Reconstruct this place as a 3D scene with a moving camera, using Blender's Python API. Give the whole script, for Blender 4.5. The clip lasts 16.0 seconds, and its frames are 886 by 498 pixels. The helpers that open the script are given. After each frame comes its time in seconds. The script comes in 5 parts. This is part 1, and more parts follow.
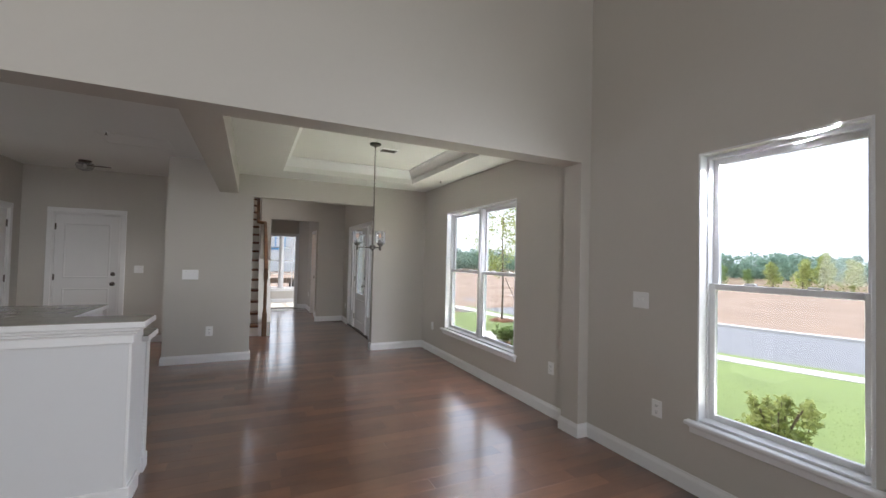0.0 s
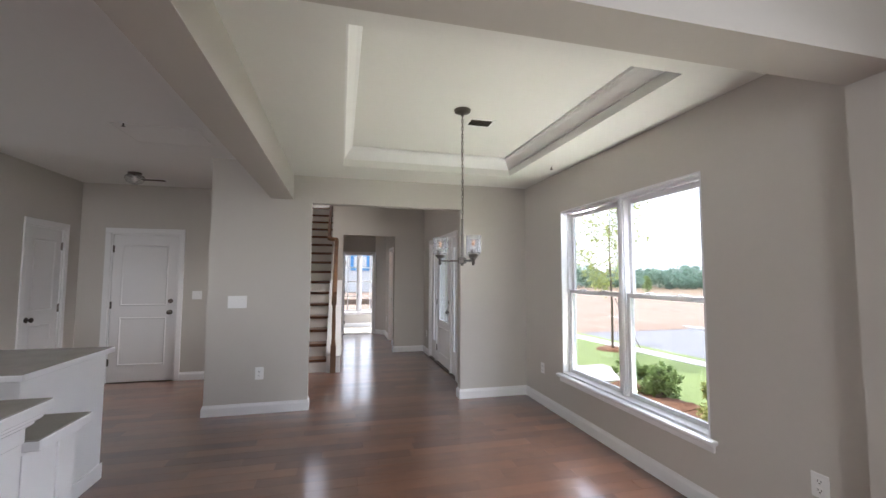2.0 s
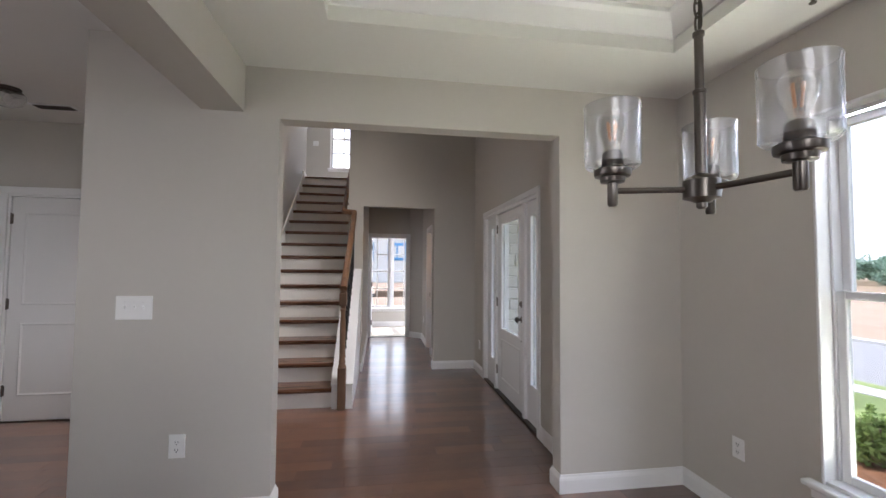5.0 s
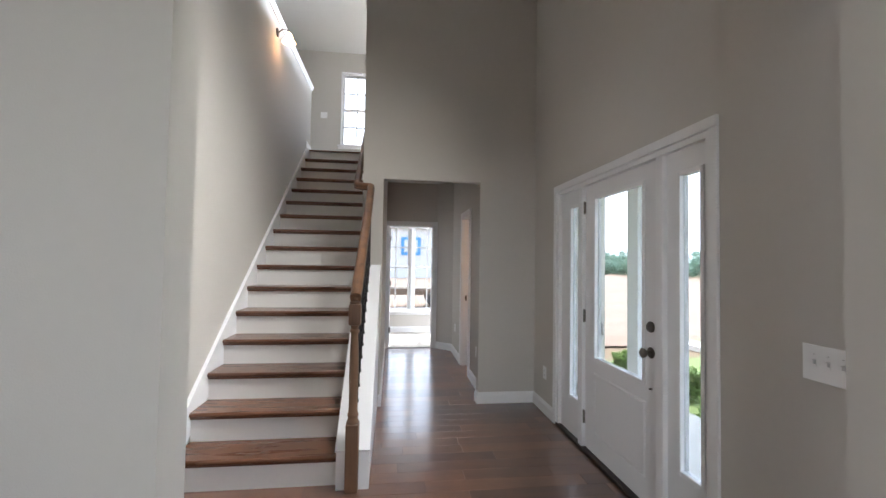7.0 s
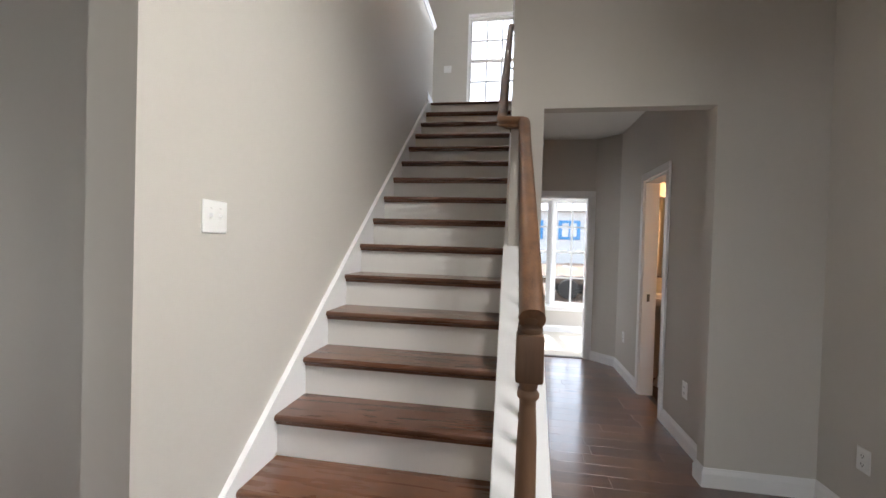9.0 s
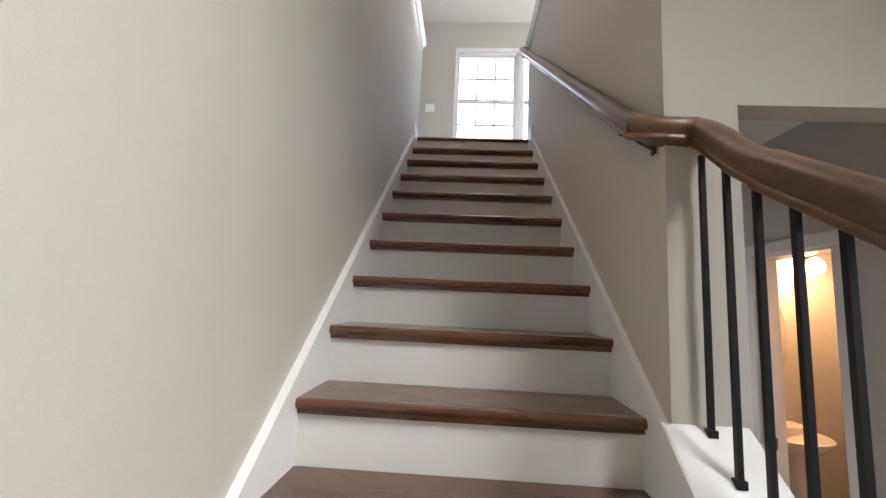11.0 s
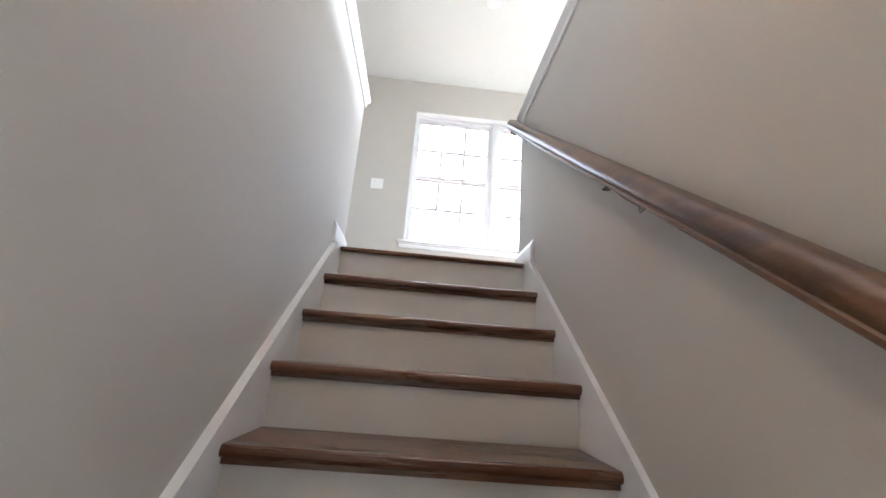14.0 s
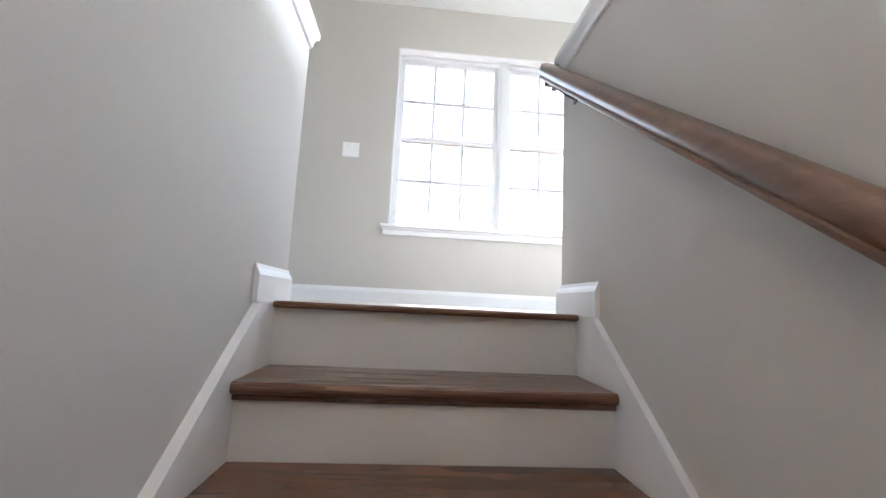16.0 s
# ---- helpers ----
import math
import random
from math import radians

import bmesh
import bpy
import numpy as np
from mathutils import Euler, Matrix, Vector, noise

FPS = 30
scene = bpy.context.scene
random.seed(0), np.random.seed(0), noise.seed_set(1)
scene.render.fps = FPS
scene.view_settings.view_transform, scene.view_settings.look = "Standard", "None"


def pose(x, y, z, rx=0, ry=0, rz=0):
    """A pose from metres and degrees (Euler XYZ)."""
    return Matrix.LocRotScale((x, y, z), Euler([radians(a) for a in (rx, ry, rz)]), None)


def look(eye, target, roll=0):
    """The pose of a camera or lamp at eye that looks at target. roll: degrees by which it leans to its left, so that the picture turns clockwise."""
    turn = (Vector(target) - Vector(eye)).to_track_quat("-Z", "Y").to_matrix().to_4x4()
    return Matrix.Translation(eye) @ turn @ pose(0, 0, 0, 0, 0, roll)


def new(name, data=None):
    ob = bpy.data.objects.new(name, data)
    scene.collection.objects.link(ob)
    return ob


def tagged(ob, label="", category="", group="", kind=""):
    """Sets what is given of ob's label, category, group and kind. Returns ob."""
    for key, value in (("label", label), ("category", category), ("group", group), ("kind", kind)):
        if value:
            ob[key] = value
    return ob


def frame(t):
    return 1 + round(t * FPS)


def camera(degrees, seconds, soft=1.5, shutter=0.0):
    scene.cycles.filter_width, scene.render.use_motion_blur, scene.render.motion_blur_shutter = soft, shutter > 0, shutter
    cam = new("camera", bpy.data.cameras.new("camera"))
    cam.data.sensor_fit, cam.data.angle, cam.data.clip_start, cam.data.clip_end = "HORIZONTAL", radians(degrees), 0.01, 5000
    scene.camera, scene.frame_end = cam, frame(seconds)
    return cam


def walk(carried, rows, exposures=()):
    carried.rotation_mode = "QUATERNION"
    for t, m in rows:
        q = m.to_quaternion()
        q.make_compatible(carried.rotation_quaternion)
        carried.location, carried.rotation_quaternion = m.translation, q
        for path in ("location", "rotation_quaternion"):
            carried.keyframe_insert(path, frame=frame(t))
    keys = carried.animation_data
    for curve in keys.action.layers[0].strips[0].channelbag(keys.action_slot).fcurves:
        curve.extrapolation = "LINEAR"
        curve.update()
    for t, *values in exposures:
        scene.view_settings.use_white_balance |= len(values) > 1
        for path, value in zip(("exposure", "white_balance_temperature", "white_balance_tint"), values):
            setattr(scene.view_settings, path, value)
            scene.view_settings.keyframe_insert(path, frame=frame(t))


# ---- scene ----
cam = camera(94.7, 16.0)
PATH = [
    (0, (0.288, 0.339, 1.46), (1.137, 2.149, 1.511), 1.4),
    (0.5, (0.37, 0.732, 1.433), (1.112, 2.589, 1.483), 0.8),
    (1, (0.461, 1.114, 1.436), (1.116, 3.003, 1.512), -0.0),
    (1.5, (0.595, 1.467, 1.442), (1.123, 3.393, 1.545), 0.1),
    (2, (0.636, 1.887, 1.455), (1.117, 3.823, 1.59), 0.2),
    (2.5, (0.766, 2.252, 1.42), (1.226, 4.194, 1.552), 0.4),
    (3, (0.839, 2.617, 1.403), (1.229, 4.576, 1.505), 0.7),
    (3.5, (0.86, 3.022, 1.435), (1.221, 4.987, 1.528), 0.4),
    (4, (0.935, 3.402, 1.407), (1.255, 5.375, 1.471), 0.4),
    (4.5, (0.93, 3.79, 1.401), (1.233, 5.766, 1.476), 0.4),
    (5, (0.9, 4.179, 1.416), (1.202, 6.154, 1.504), 0.5),
    (5.2, (0.875, 4.34, 1.41), (1.194, 6.313, 1.503), 0.4),
    (7.5, (0.76, 6.17, 1.421), (0.923, 8.163, 1.452), 1.4),
    (8, (0.741, 6.559, 1.409), (0.691, 8.558, 1.38), 1.2),
    (8.5, (0.617, 6.906, 1.399), (0.414, 8.895, 1.361), 1.4),
    (9, (0.476, 7.248, 1.387), (0.153, 9.221, 1.358), 1.7),
    (11.4, (-0.130, 8.973, 1.728), (-0.119, 10.942, 2.080), 2.5),
    (11.5, (-0.135, 9.021, 1.745), (-0.093, 10.985, 2.120), 2.5),
    (12, (-0.074, 9.263, 1.904), (0.011, 11.213, 2.339), 3.0),
    (12.5, (-0.094, 9.493, 2.051), (-0.035, 11.434, 2.528), 3.3),
    (13, (-0.074, 9.719, 2.217), (0.017, 11.664, 2.675), 2.9),
    (13.5, (-0.066, 9.890, 2.388), (-0.013, 11.839, 2.833), 3.2),
    (14, (-0.116, 10.118, 2.566), (-0.016, 12.041, 3.107), 4.7),
    (14.5, (-0.091, 10.324, 2.745), (-0.027, 12.258, 3.250), 3.8),
    (15, (-0.166, 10.518, 2.869), (-0.039, 12.459, 3.334), 2.7),
    (15.5, (-0.151, 10.716, 2.983), (0.070, 12.663, 3.384), 4.0),
    (16, (-0.129, 10.906, 3.142), (0.026, 12.883, 3.404), 2.8),
]
EXPOSURE = [(0.0, 1.36, 6250, 15), (1.0, 1.64, 6200, 17), (1.5, 1.75, 6200, 18), (2.5, 1.7, 6200, 18), (3.0, 1.64, 6200, 18), (4.0, 1.55, 6200, 18), (5.0, 1.66, 6200, 19), (7.5, 2.0, 5950, 13), (8.0, 1.78, 6000, 14), (8.5, 1.8, 6150, 14), (9.0, 1.86, 6200, 14), (11.5, 2.45, 6050, 14), (12.0, 2.68, 6000, 14), (12.5, 2.76, 5950, 14), (13.0, 2.88, 5950, 14), (14.0, 2.8, 5850, 13), (15.0, 2.7, 5750, 12), (16.0, 2.68, 5750, 12)]
walk(cam, [(t, look(eye, target, roll)) for t, eye, target, roll in PATH], EXPOSURE)

# world and sun
world = bpy.data.worlds.new("sky")
scene.world = world
world.use_nodes = True
wn = world.node_tree.nodes
sky = wn.new("ShaderNodeTexSky")
sky.sky_type, sky.sun_disc = "NISHITA", False
SUN_DIR = Vector((-0.10, 1.0, 1.55)).normalized()
sky.sun_elevation = math.asin(SUN_DIR.z)
sky.sun_rotation = math.atan2(SUN_DIR.x, SUN_DIR.y)
sky.air_density, sky.dust_density, sky.ozone_density = 1.0, 4.0, 1.0
haze = wn.new("ShaderNodeMix")
haze.data_type = "RGBA"
haze.inputs[0].default_value = 0.55
haze.inputs[7].default_value = (8.6, 9.3, 10.4, 1)
world.node_tree.links.new(sky.outputs[0], haze.inputs[6])
world.node_tree.links.new(haze.outputs[2], wn["Background"].inputs["Color"])
wn["Background"].inputs["Strength"].default_value = 0.22
sun = new("sun", bpy.data.lights.new("sun", "SUN"))
sun.data.energy, sun.data.angle, sun.data.color = 2.6, radians(0.6), (1.0, 0.95, 0.88)
sun.matrix_world = look(SUN_DIR * 50, (0, 0, 0))


def fill_lamp(name, where, target, sx, sy, watts, color=(0.93, 0.97, 1.0)):
    """An area lamp at an opening, added as fill in place of daylight."""
    d = bpy.data.lights.new(name, "AREA")
    d.shape, d.size, d.size_y, d.energy, d.color = "RECTANGLE", sx, sy, watts, color
    ob = new(name, d)
    ob.matrix_world = look(where, target)
    return ob


# fill lamps added at unseen openings behind, beside and above the walk
back = fill_lamp("back_fill", (-1.5, -3.85, 2.4), (-1.9, 2.9, 3.0), 2.0, 3.0, 36, (0.97, 0.98, 0.92))
back.data.spread = radians(125)
kitchen = fill_lamp("kitchen_fill", (-6.85, 4.8, 1.6), (-3.6, 4.9, 2.8), 1.3, 1.1, 8.0, (0.94, 0.97, 1.0))
kitchen.data.spread = radians(120)
foyer = fill_lamp("foyer_fill", (2.20, 7.75, 4.45), (-0.2, 8.5, 1.0), 1.3, 1.3, 12, (1.0, 0.96, 0.86))
foyer.data.spread = radians(68)
loft = fill_lamp("loft_front_fill", (3.9, 11.1, 4.5), (-0.58, 9.7, 3.6), 1.6, 1.4, 54, (0.90, 0.95, 1.0))
loft.data.spread = radians(92)
# added fill from an unseen side opening, not from the end room's own window
fill_lamp("end_room_fill", (3.98, 13.35, 1.4), (-0.5, 13.3, 0.9), 0.9, 1.4, 30)
# strip lamps added at sills and heads, in place of ground and sky light
sill = fill_lamp("dining_sill_fill", (3.035, 4.92, 0.452), (1.6, 4.92, 2.4), 1.6, 0.07, 36, (0.98, 1.0, 0.80))
sill.data.spread = radians(120)
head = fill_lamp("dining_head_fill", (3.035, 4.92, 2.140), (0.2, 4.7, 0.2), 1.6, 0.07, 56, (0.90, 0.95, 1.0))
head.data.spread = radians(135)
head = fill_lamp("living_head_fill", (3.035, 1.61, 2.172), (-0.6, 3.2, 0.6), 0.7, 0.07, 32, (0.90, 0.95, 1.0))
head.data.spread = radians(135)
fill_lamp("living_sill_fill", (3.035, 1.61, 0.467), (1.9, 1.61, 2.8), 0.7, 0.07, 12, (0.97, 1.0, 0.86))


# ---------------------------------------------------------------- materials
def mat(name, color, rough=0.5, metal=0.0, vary=0.06, scale=4.0, bump=0.0, bump_scale=200.0, spec=0.5, fine=0.03):
    m = bpy.data.materials.new(name)
    m.use_nodes = True
    nt = m.node_tree
    n, l = nt.nodes, nt.links
    b = n["Principled BSDF"]
    b.inputs["Roughness"].default_value = rough
    b.inputs["Metallic"].default_value = metal
    b.inputs["Specular IOR Level"].default_value = spec
    tc = n.new("ShaderNodeNewGeometry")
    big = n.new("ShaderNodeTexNoise")
    big.inputs["Scale"].default_value, big.inputs["Detail"].default_value = scale, 4
    small = n.new("ShaderNodeTexNoise")
    small.inputs["Scale"].default_value, small.inputs["Detail"].default_value = scale * 25, 2
    add = n.new("ShaderNodeMath")
    add.operation = "MULTIPLY_ADD"
    mr = n.new("ShaderNodeMapRange")
    mr.inputs[3].default_value, mr.inputs[4].default_value = 1 - vary, 1 + vary
    mr2 = n.new("ShaderNodeMapRange")
    mr2.inputs[3].default_value, mr2.inputs[4].default_value = 1 - fine, 1 + fine
    mul = n.new("ShaderNodeMath")
    mul.operation = "MULTIPLY"
    vm = n.new("ShaderNodeVectorMath")
    vm.operation = "SCALE"
    vm.inputs[0].default_value = color[:3]
    for t in (big, small):
        l.new(tc.outputs["Position"], t.inputs["Vector"])
    l.new(big.outputs[0], mr.inputs[0])
    l.new(small.outputs[0], mr2.inputs[0])
    l.new(mr.outputs[0], mul.inputs[0])
    l.new(mr2.outputs[0], mul.inputs[1])
    l.new(mul.outputs[0], vm.inputs["Scale"])
    l.new(vm.outputs[0], b.inputs["Base Color"])
    rr = n.new("ShaderNodeMapRange")
    rr.inputs[3].default_value, rr.inputs[4].default_value = max(rough - 0.08, 0.02), min(rough + 0.08, 1)
    l.new(big.outputs[0], rr.inputs[0])
    l.new(rr.outputs[0], b.inputs["Roughness"])
    if bump:
        bn = n.new("ShaderNodeTexNoise")
        bn.inputs["Scale"].default_value, bn.inputs["Detail"].default_value = bump_scale, 3
        l.new(tc.outputs["Position"], bn.inputs["Vector"])
        bp = n.new("ShaderNodeBump")
        bp.inputs["Strength"].default_value, bp.inputs["Distance"].default_value = bump, 0.004
        l.new(bn.outputs[0], bp.inputs["Height"])
        l.new(bp.outputs[0], b.inputs["Normal"])
    return m


def wood(name, dark, light, rough, axis, grain=14.0, spec=0.5, knots=0.0, coat=0.0, tone=0.42):
    """Stained wood with grain along an axis, tone by piece."""
    m = bpy.data.materials.new(name)
    m.use_nodes = True
    nt = m.node_tree
    n, l = nt.nodes, nt.links
    b = n["Principled BSDF"]
    g = n.new("ShaderNodeNewGeometry")
    oi = n.new("ShaderNodeObjectInfo")
    rnd = n.new("ShaderNodeMath")
    rnd.operation = "ADD"
    l.new(g.outputs["Random Per Island"], rnd.inputs[0])
    l.new(oi.outputs["Random"], rnd.inputs[1])
    fr = n.new("ShaderNodeMath")
    fr.operation = "FRACT"
    l.new(rnd.outputs[0], fr.inputs[0])
    off = n.new("ShaderNodeMath")
    off.operation = "MULTIPLY"
    off.inputs[1].default_value = 37.0
    l.new(fr.outputs[0], off.inputs[0])
    add = n.new("ShaderNodeVectorMath")
    l.new(g.outputs["Position"], add.inputs[0])
    l.new(off.outputs[0], add.inputs[1])
    mp = n.new("ShaderNodeMapping")
    sc = [1.0, 1.0, 1.0]
    sc[axis] = 0.09
    mp.inputs["Scale"].default_value = sc
    l.new(add.outputs[0], mp.inputs["Vector"])
    t1 = n.new("ShaderNodeTexNoise")
    t1.inputs["Scale"].default_value, t1.inputs["Detail"].default_value, t1.inputs["Distortion"].default_value = grain, 6, 0.6
    t2 = n.new("ShaderNodeTexNoise")
    t2.inputs["Scale"].default_value, t2.inputs["Detail"].default_value = grain * 9, 3
    t3 = n.new("ShaderNodeTexNoise")
    t3.inputs["Scale"].default_value, t3.inputs["Detail"].default_value = 5.0, 4
    l.new(mp.outputs[0], t1.inputs["Vector"])
    l.new(mp.outputs[0], t2.inputs["Vector"])
    l.new(add.outputs[0], t3.inputs["Vector"])
    s1 = n.new("ShaderNodeMath")
    s1.operation = "MULTIPLY_ADD"
    s1.inputs[1].default_value = 0.36
    l.new(t1.outputs[0], s1.inputs[0])
    s2 = n.new("ShaderNodeMath")
    s2.operation = "MULTIPLY"
    s2.inputs[1].default_value = 0.16
    l.new(t2.outputs[0], s2.inputs[0])
    l.new(s2.outputs[0], s1.inputs[2])
    s3 = n.new("ShaderNodeMath")
    s3.operation = "MULTIPLY_ADD"
    s3.inputs[1].default_value = tone
    l.new(fr.outputs[0], s3.inputs[0])
    l.new(s1.outputs[0], s3.inputs[2])
    s4 = n.new("ShaderNodeMath")
    s4.operation = "MULTIPLY_ADD"
    s4.inputs[1].default_value = 0.35
    l.new(t3.outputs[0], s4.inputs[0])
    l.new(s3.outputs[0], s4.inputs[2])
    cr = n.new("ShaderNodeValToRGB")
    cr.color_ramp.elements[0].position, cr.color_ramp.elements[0].color = 0.32, (*dark, 1)
    cr.color_ramp.elements[1].position, cr.color_ramp.elements[1].color = 1.0, (*light, 1)
    l.new(s4.outputs[0], cr.inputs[0])
    last = cr.outputs[0]
    if knots:
        v = n.new("ShaderNodeTexVoronoi")
        v.inputs["Scale"].default_value = 2.3
        mk = n.new("ShaderNodeMapping")
        ks = [1.0, 1.0, 1.0]
        ks[axis] = 0.45
        mk.inputs["Scale"].default_value = ks
        l.new(add.outputs[0], mk.inputs["Vector"])
        l.new(mk.outputs[0], v.inputs["Vector"])
        kr = n.new("ShaderNodeMapRange")
        kr.inputs[1].default_value, kr.inputs[2].default_value = 0.02, 0.09
        kr.inputs[3].default_value, kr.inputs[4].default_value = knots, 0.0
        l.new(v.outputs["Distance"], kr.inputs[0])
        mx = n.new("ShaderNodeMix")
        mx.data_type = "RGBA"
        mx.inputs[7].default_value = (dark[0] * 0.4, dark[1] * 0.4, dark[2] * 0.4, 1)
        l.new(kr.outputs[0], mx.inputs[0])
        l.new(last, mx.inputs[6])
        last = mx.outputs[2]
    l.new(last, b.inputs["Base Color"])
    rr = n.new("ShaderNodeMapRange")
    rr.inputs[3].default_value, rr.inputs[4].default_value = rough - 0.06, rough + 0.1
    l.new(t1.outputs[0], rr.inputs[0])
    l.new(rr.outputs[0], b.inputs["Roughness"])
    b.inputs["Specular IOR Level"].default_value = spec
    b.inputs["Coat Weight"].default_value = coat
    b.inputs["Coat Roughness"].default_value = 0.15
    bp = n.new("ShaderNodeBump")
    bp.inputs["Strength"].default_value, bp.inputs["Distance"].default_value = 0.25, 0.002
    l.new(s1.outputs[0], bp.inputs["Height"])
    l.new(bp.outputs[0], b.inputs["Normal"])
    return m


def plain_glass(name, tint=(1, 1, 1), reflect=0.06):
    m = bpy.data.materials.new(name)
    m.use_nodes = True
    nt = m.node_tree
    nt.nodes.remove(nt.nodes["Principled BSDF"])
    tr, gl, mx = nt.nodes.new("ShaderNodeBsdfTransparent"), nt.nodes.new("ShaderNodeBsdfGlossy"), nt.nodes.new("ShaderNodeMixShader")
    lw = nt.nodes.new("ShaderNodeLayerWeight")
    lw.inputs[0].default_value = 0.5
    pw = nt.nodes.new("ShaderNodeMath")
    pw.operation, pw.inputs[1].default_value = "POWER", 4.0
    fr = nt.nodes.new("ShaderNodeMapRange")
    fr.inputs[3].default_value, fr.inputs[4].default_value = reflect * 0.4, 0.55
    nt.links.new(lw.outputs["Facing"], pw.inputs[0])
    nt.links.new(pw.outputs[0], fr.inputs[0])
    tr.inputs[0].default_value = (*tint, 1)
    gl.inputs["Roughness"].default_value = 0.02
    nt.links.new(fr.outputs[0], mx.inputs[0])
    nt.links.new(tr.outputs[0], mx.inputs[1])
    nt.links.new(gl.outputs[0], mx.inputs[2])
    nt.links.new(mx.outputs[0], nt.nodes["Material Output"].inputs["Surface"])
    return m


def glow(name, color, strength):
    m = bpy.data.materials.new(name)
    m.use_nodes = True
    b = m.node_tree.nodes["Principled BSDF"]
    b.inputs["Base Color"].default_value = (*color, 1)
    b.inputs["Emission Color"].default_value = (*color, 1)
    b.inputs["Emission Strength"].default_value = strength
    return m


WALL = mat("greige_wall_paint", (0.56, 0.532, 0.487), 0.75, vary=0.03, scale=1.3, bump=0.12, bump_scale=260, fine=0.015)
CEIL = mat("white_ceiling_paint", (0.78, 0.78, 0.75), 0.85, vary=0.025, scale=1.1, bump=0.15, bump_scale=180, fine=0.015)
TRIM = mat("white_semi_gloss_trim", (0.82, 0.82, 0.82), 0.35, vary=0.02, scale=3, fine=0.01)
DOORW = mat("white_painted_door", (0.79, 0.79, 0.79), 0.42, vary=0.025, scale=3, bump=0.05, bump_scale=90, fine=0.01)
VINYL = mat("white_vinyl", (0.74, 0.74, 0.745), 0.4, vary=0.02, scale=5, fine=0.01)
GRILLE = mat("grey_white_grille", (0.66, 0.66, 0.66), 0.5, vary=0.02, scale=5, fine=0.01)
RISERW = mat("white_riser_paint", (0.78, 0.77, 0.74), 0.5, vary=0.05, scale=2.5, fine=0.02)
PANELG = mat("pale_grey_panel_paint", (0.70, 0.705, 0.715), 0.6, vary=0.02, scale=2, bump=0.06, bump_scale=200, fine=0.01)
PLASTIC = mat("white_plastic_plate", (0.86, 0.86, 0.85), 0.35, vary=0.01, fine=0.01)
DARKSLOT = mat("dark_slot", (0.05, 0.05, 0.05), 0.6)
NICKEL = mat("brushed_nickel", (0.15, 0.135, 0.12), 0.32, metal=1.0, vary=0.08, scale=20)
DARKMETAL = mat("aged_bronze_metal", (0.09, 0.075, 0.065), 0.4, metal=1.0, vary=0.1, scale=20)
BLACKIRON = mat("black_iron", (0.012, 0.012, 0.013), 0.45, metal=0.3, vary=0.15, scale=30)
FLOOR = wood("dark_hickory_floor", (0.078, 0.034, 0.020), (0.265, 0.122, 0.070), 0.34, 0, 11, 0.6, knots=0.8, coat=1.0, tone=0.32)
FLOOR.node_tree.nodes["Principled BSDF"].inputs["Coat IOR"].default_value = 1.75
TREAD = wood("stained_oak_tread", (0.062, 0.025, 0.014), (0.25, 0.110, 0.056), 0.26, 0, 22, 0.5, coat=0.35, tone=0.25)
RAILW = wood("stained_oak_rail", (0.048, 0.020, 0.009), (0.40, 0.20, 0.095), 0.36, 1, 26, 0.5, coat=0.25, tone=0.1)
NEWELW = wood("stained_oak_newel", (0.070, 0.034, 0.017), (0.23, 0.125, 0.066), 0.42, 2, 22, 0.5)
QUARTZ = mat("grey_solid_countertop", (0.36, 0.345, 0.31), 0.16, vary=0.10, scale=9, fine=0.12)
CARPET = mat("pale_carpet", (0.62, 0.58, 0.52), 0.95, vary=0.06, scale=6, bump=0.6, bump_scale=400, fine=0.1)
GLASS = plain_glass("window_glass", (0.70, 0.715, 0.71))
SEEDED = plain_glass("seeded_shade_glass", (0.955, 0.96, 0.97), 0.30)
sn, sl = SEEDED.node_tree.nodes, SEEDED.node_tree.links
seeds = sn.new("ShaderNodeTexVoronoi")
seeds.inputs["Scale"].default_value = 190
sg = sn.new("ShaderNodeNewGeometry")
sl.new(sg.outputs["Position"], seeds.inputs["Vector"])
sb = sn.new("ShaderNodeBump")
sb.inputs["Strength"].default_value, sb.inputs["Distance"].default_value = 0.3, 0.0015
sn["Glossy BSDF"].inputs["Roughness"].default_value = 0.30
sl.new(seeds.outputs["Distance"], sb.inputs["Height"])
sl.new(sb.outputs[0], sn["Glossy BSDF"].inputs["Normal"])
sl.new(sb.outputs[0], sn["Layer Weight"].inputs["Normal"])
BULBGLASS = plain_glass("bulb_glass", (0.97, 0.95, 0.91), 0.6)
BULBGLASS.node_tree.nodes["Glossy BSDF"].inputs["Roughness"].default_value = 0.12
FILAMENT = mat("amber_filament", (0.75, 0.30, 0.08), 0.4)
CERAMIC = mat("white_ceramic", (0.80, 0.79, 0.77), 0.15, vary=0.01)
MIRROR = mat("mirror_silver", (0.85, 0.86, 0.86), 0.03, metal=1.0, vary=0.01)
WARMGLASS = glow("lit_frosted_glass", (1.0, 0.62, 0.30), 3.0)
RUBBER = mat("black_rubber", (0.02, 0.02, 0.02), 0.7)
CONCRETE = mat("pale_concrete", (0.60, 0.58, 0.54), 0.85, vary=0.10, scale=2, bump=0.3, bump_scale=60, fine=0.06)
ASPHALT = mat("grey_asphalt", (0.21, 0.21, 0.22), 0.9, vary=0.06, scale=0.8, bump=0.1, bump_scale=40, fine=0.03)
GRASS = mat("lawn_grass", (0.20, 0.26, 0.085), 0.9, vary=0.22, scale=1.1, bump=0.4, bump_scale=60, fine=0.15)
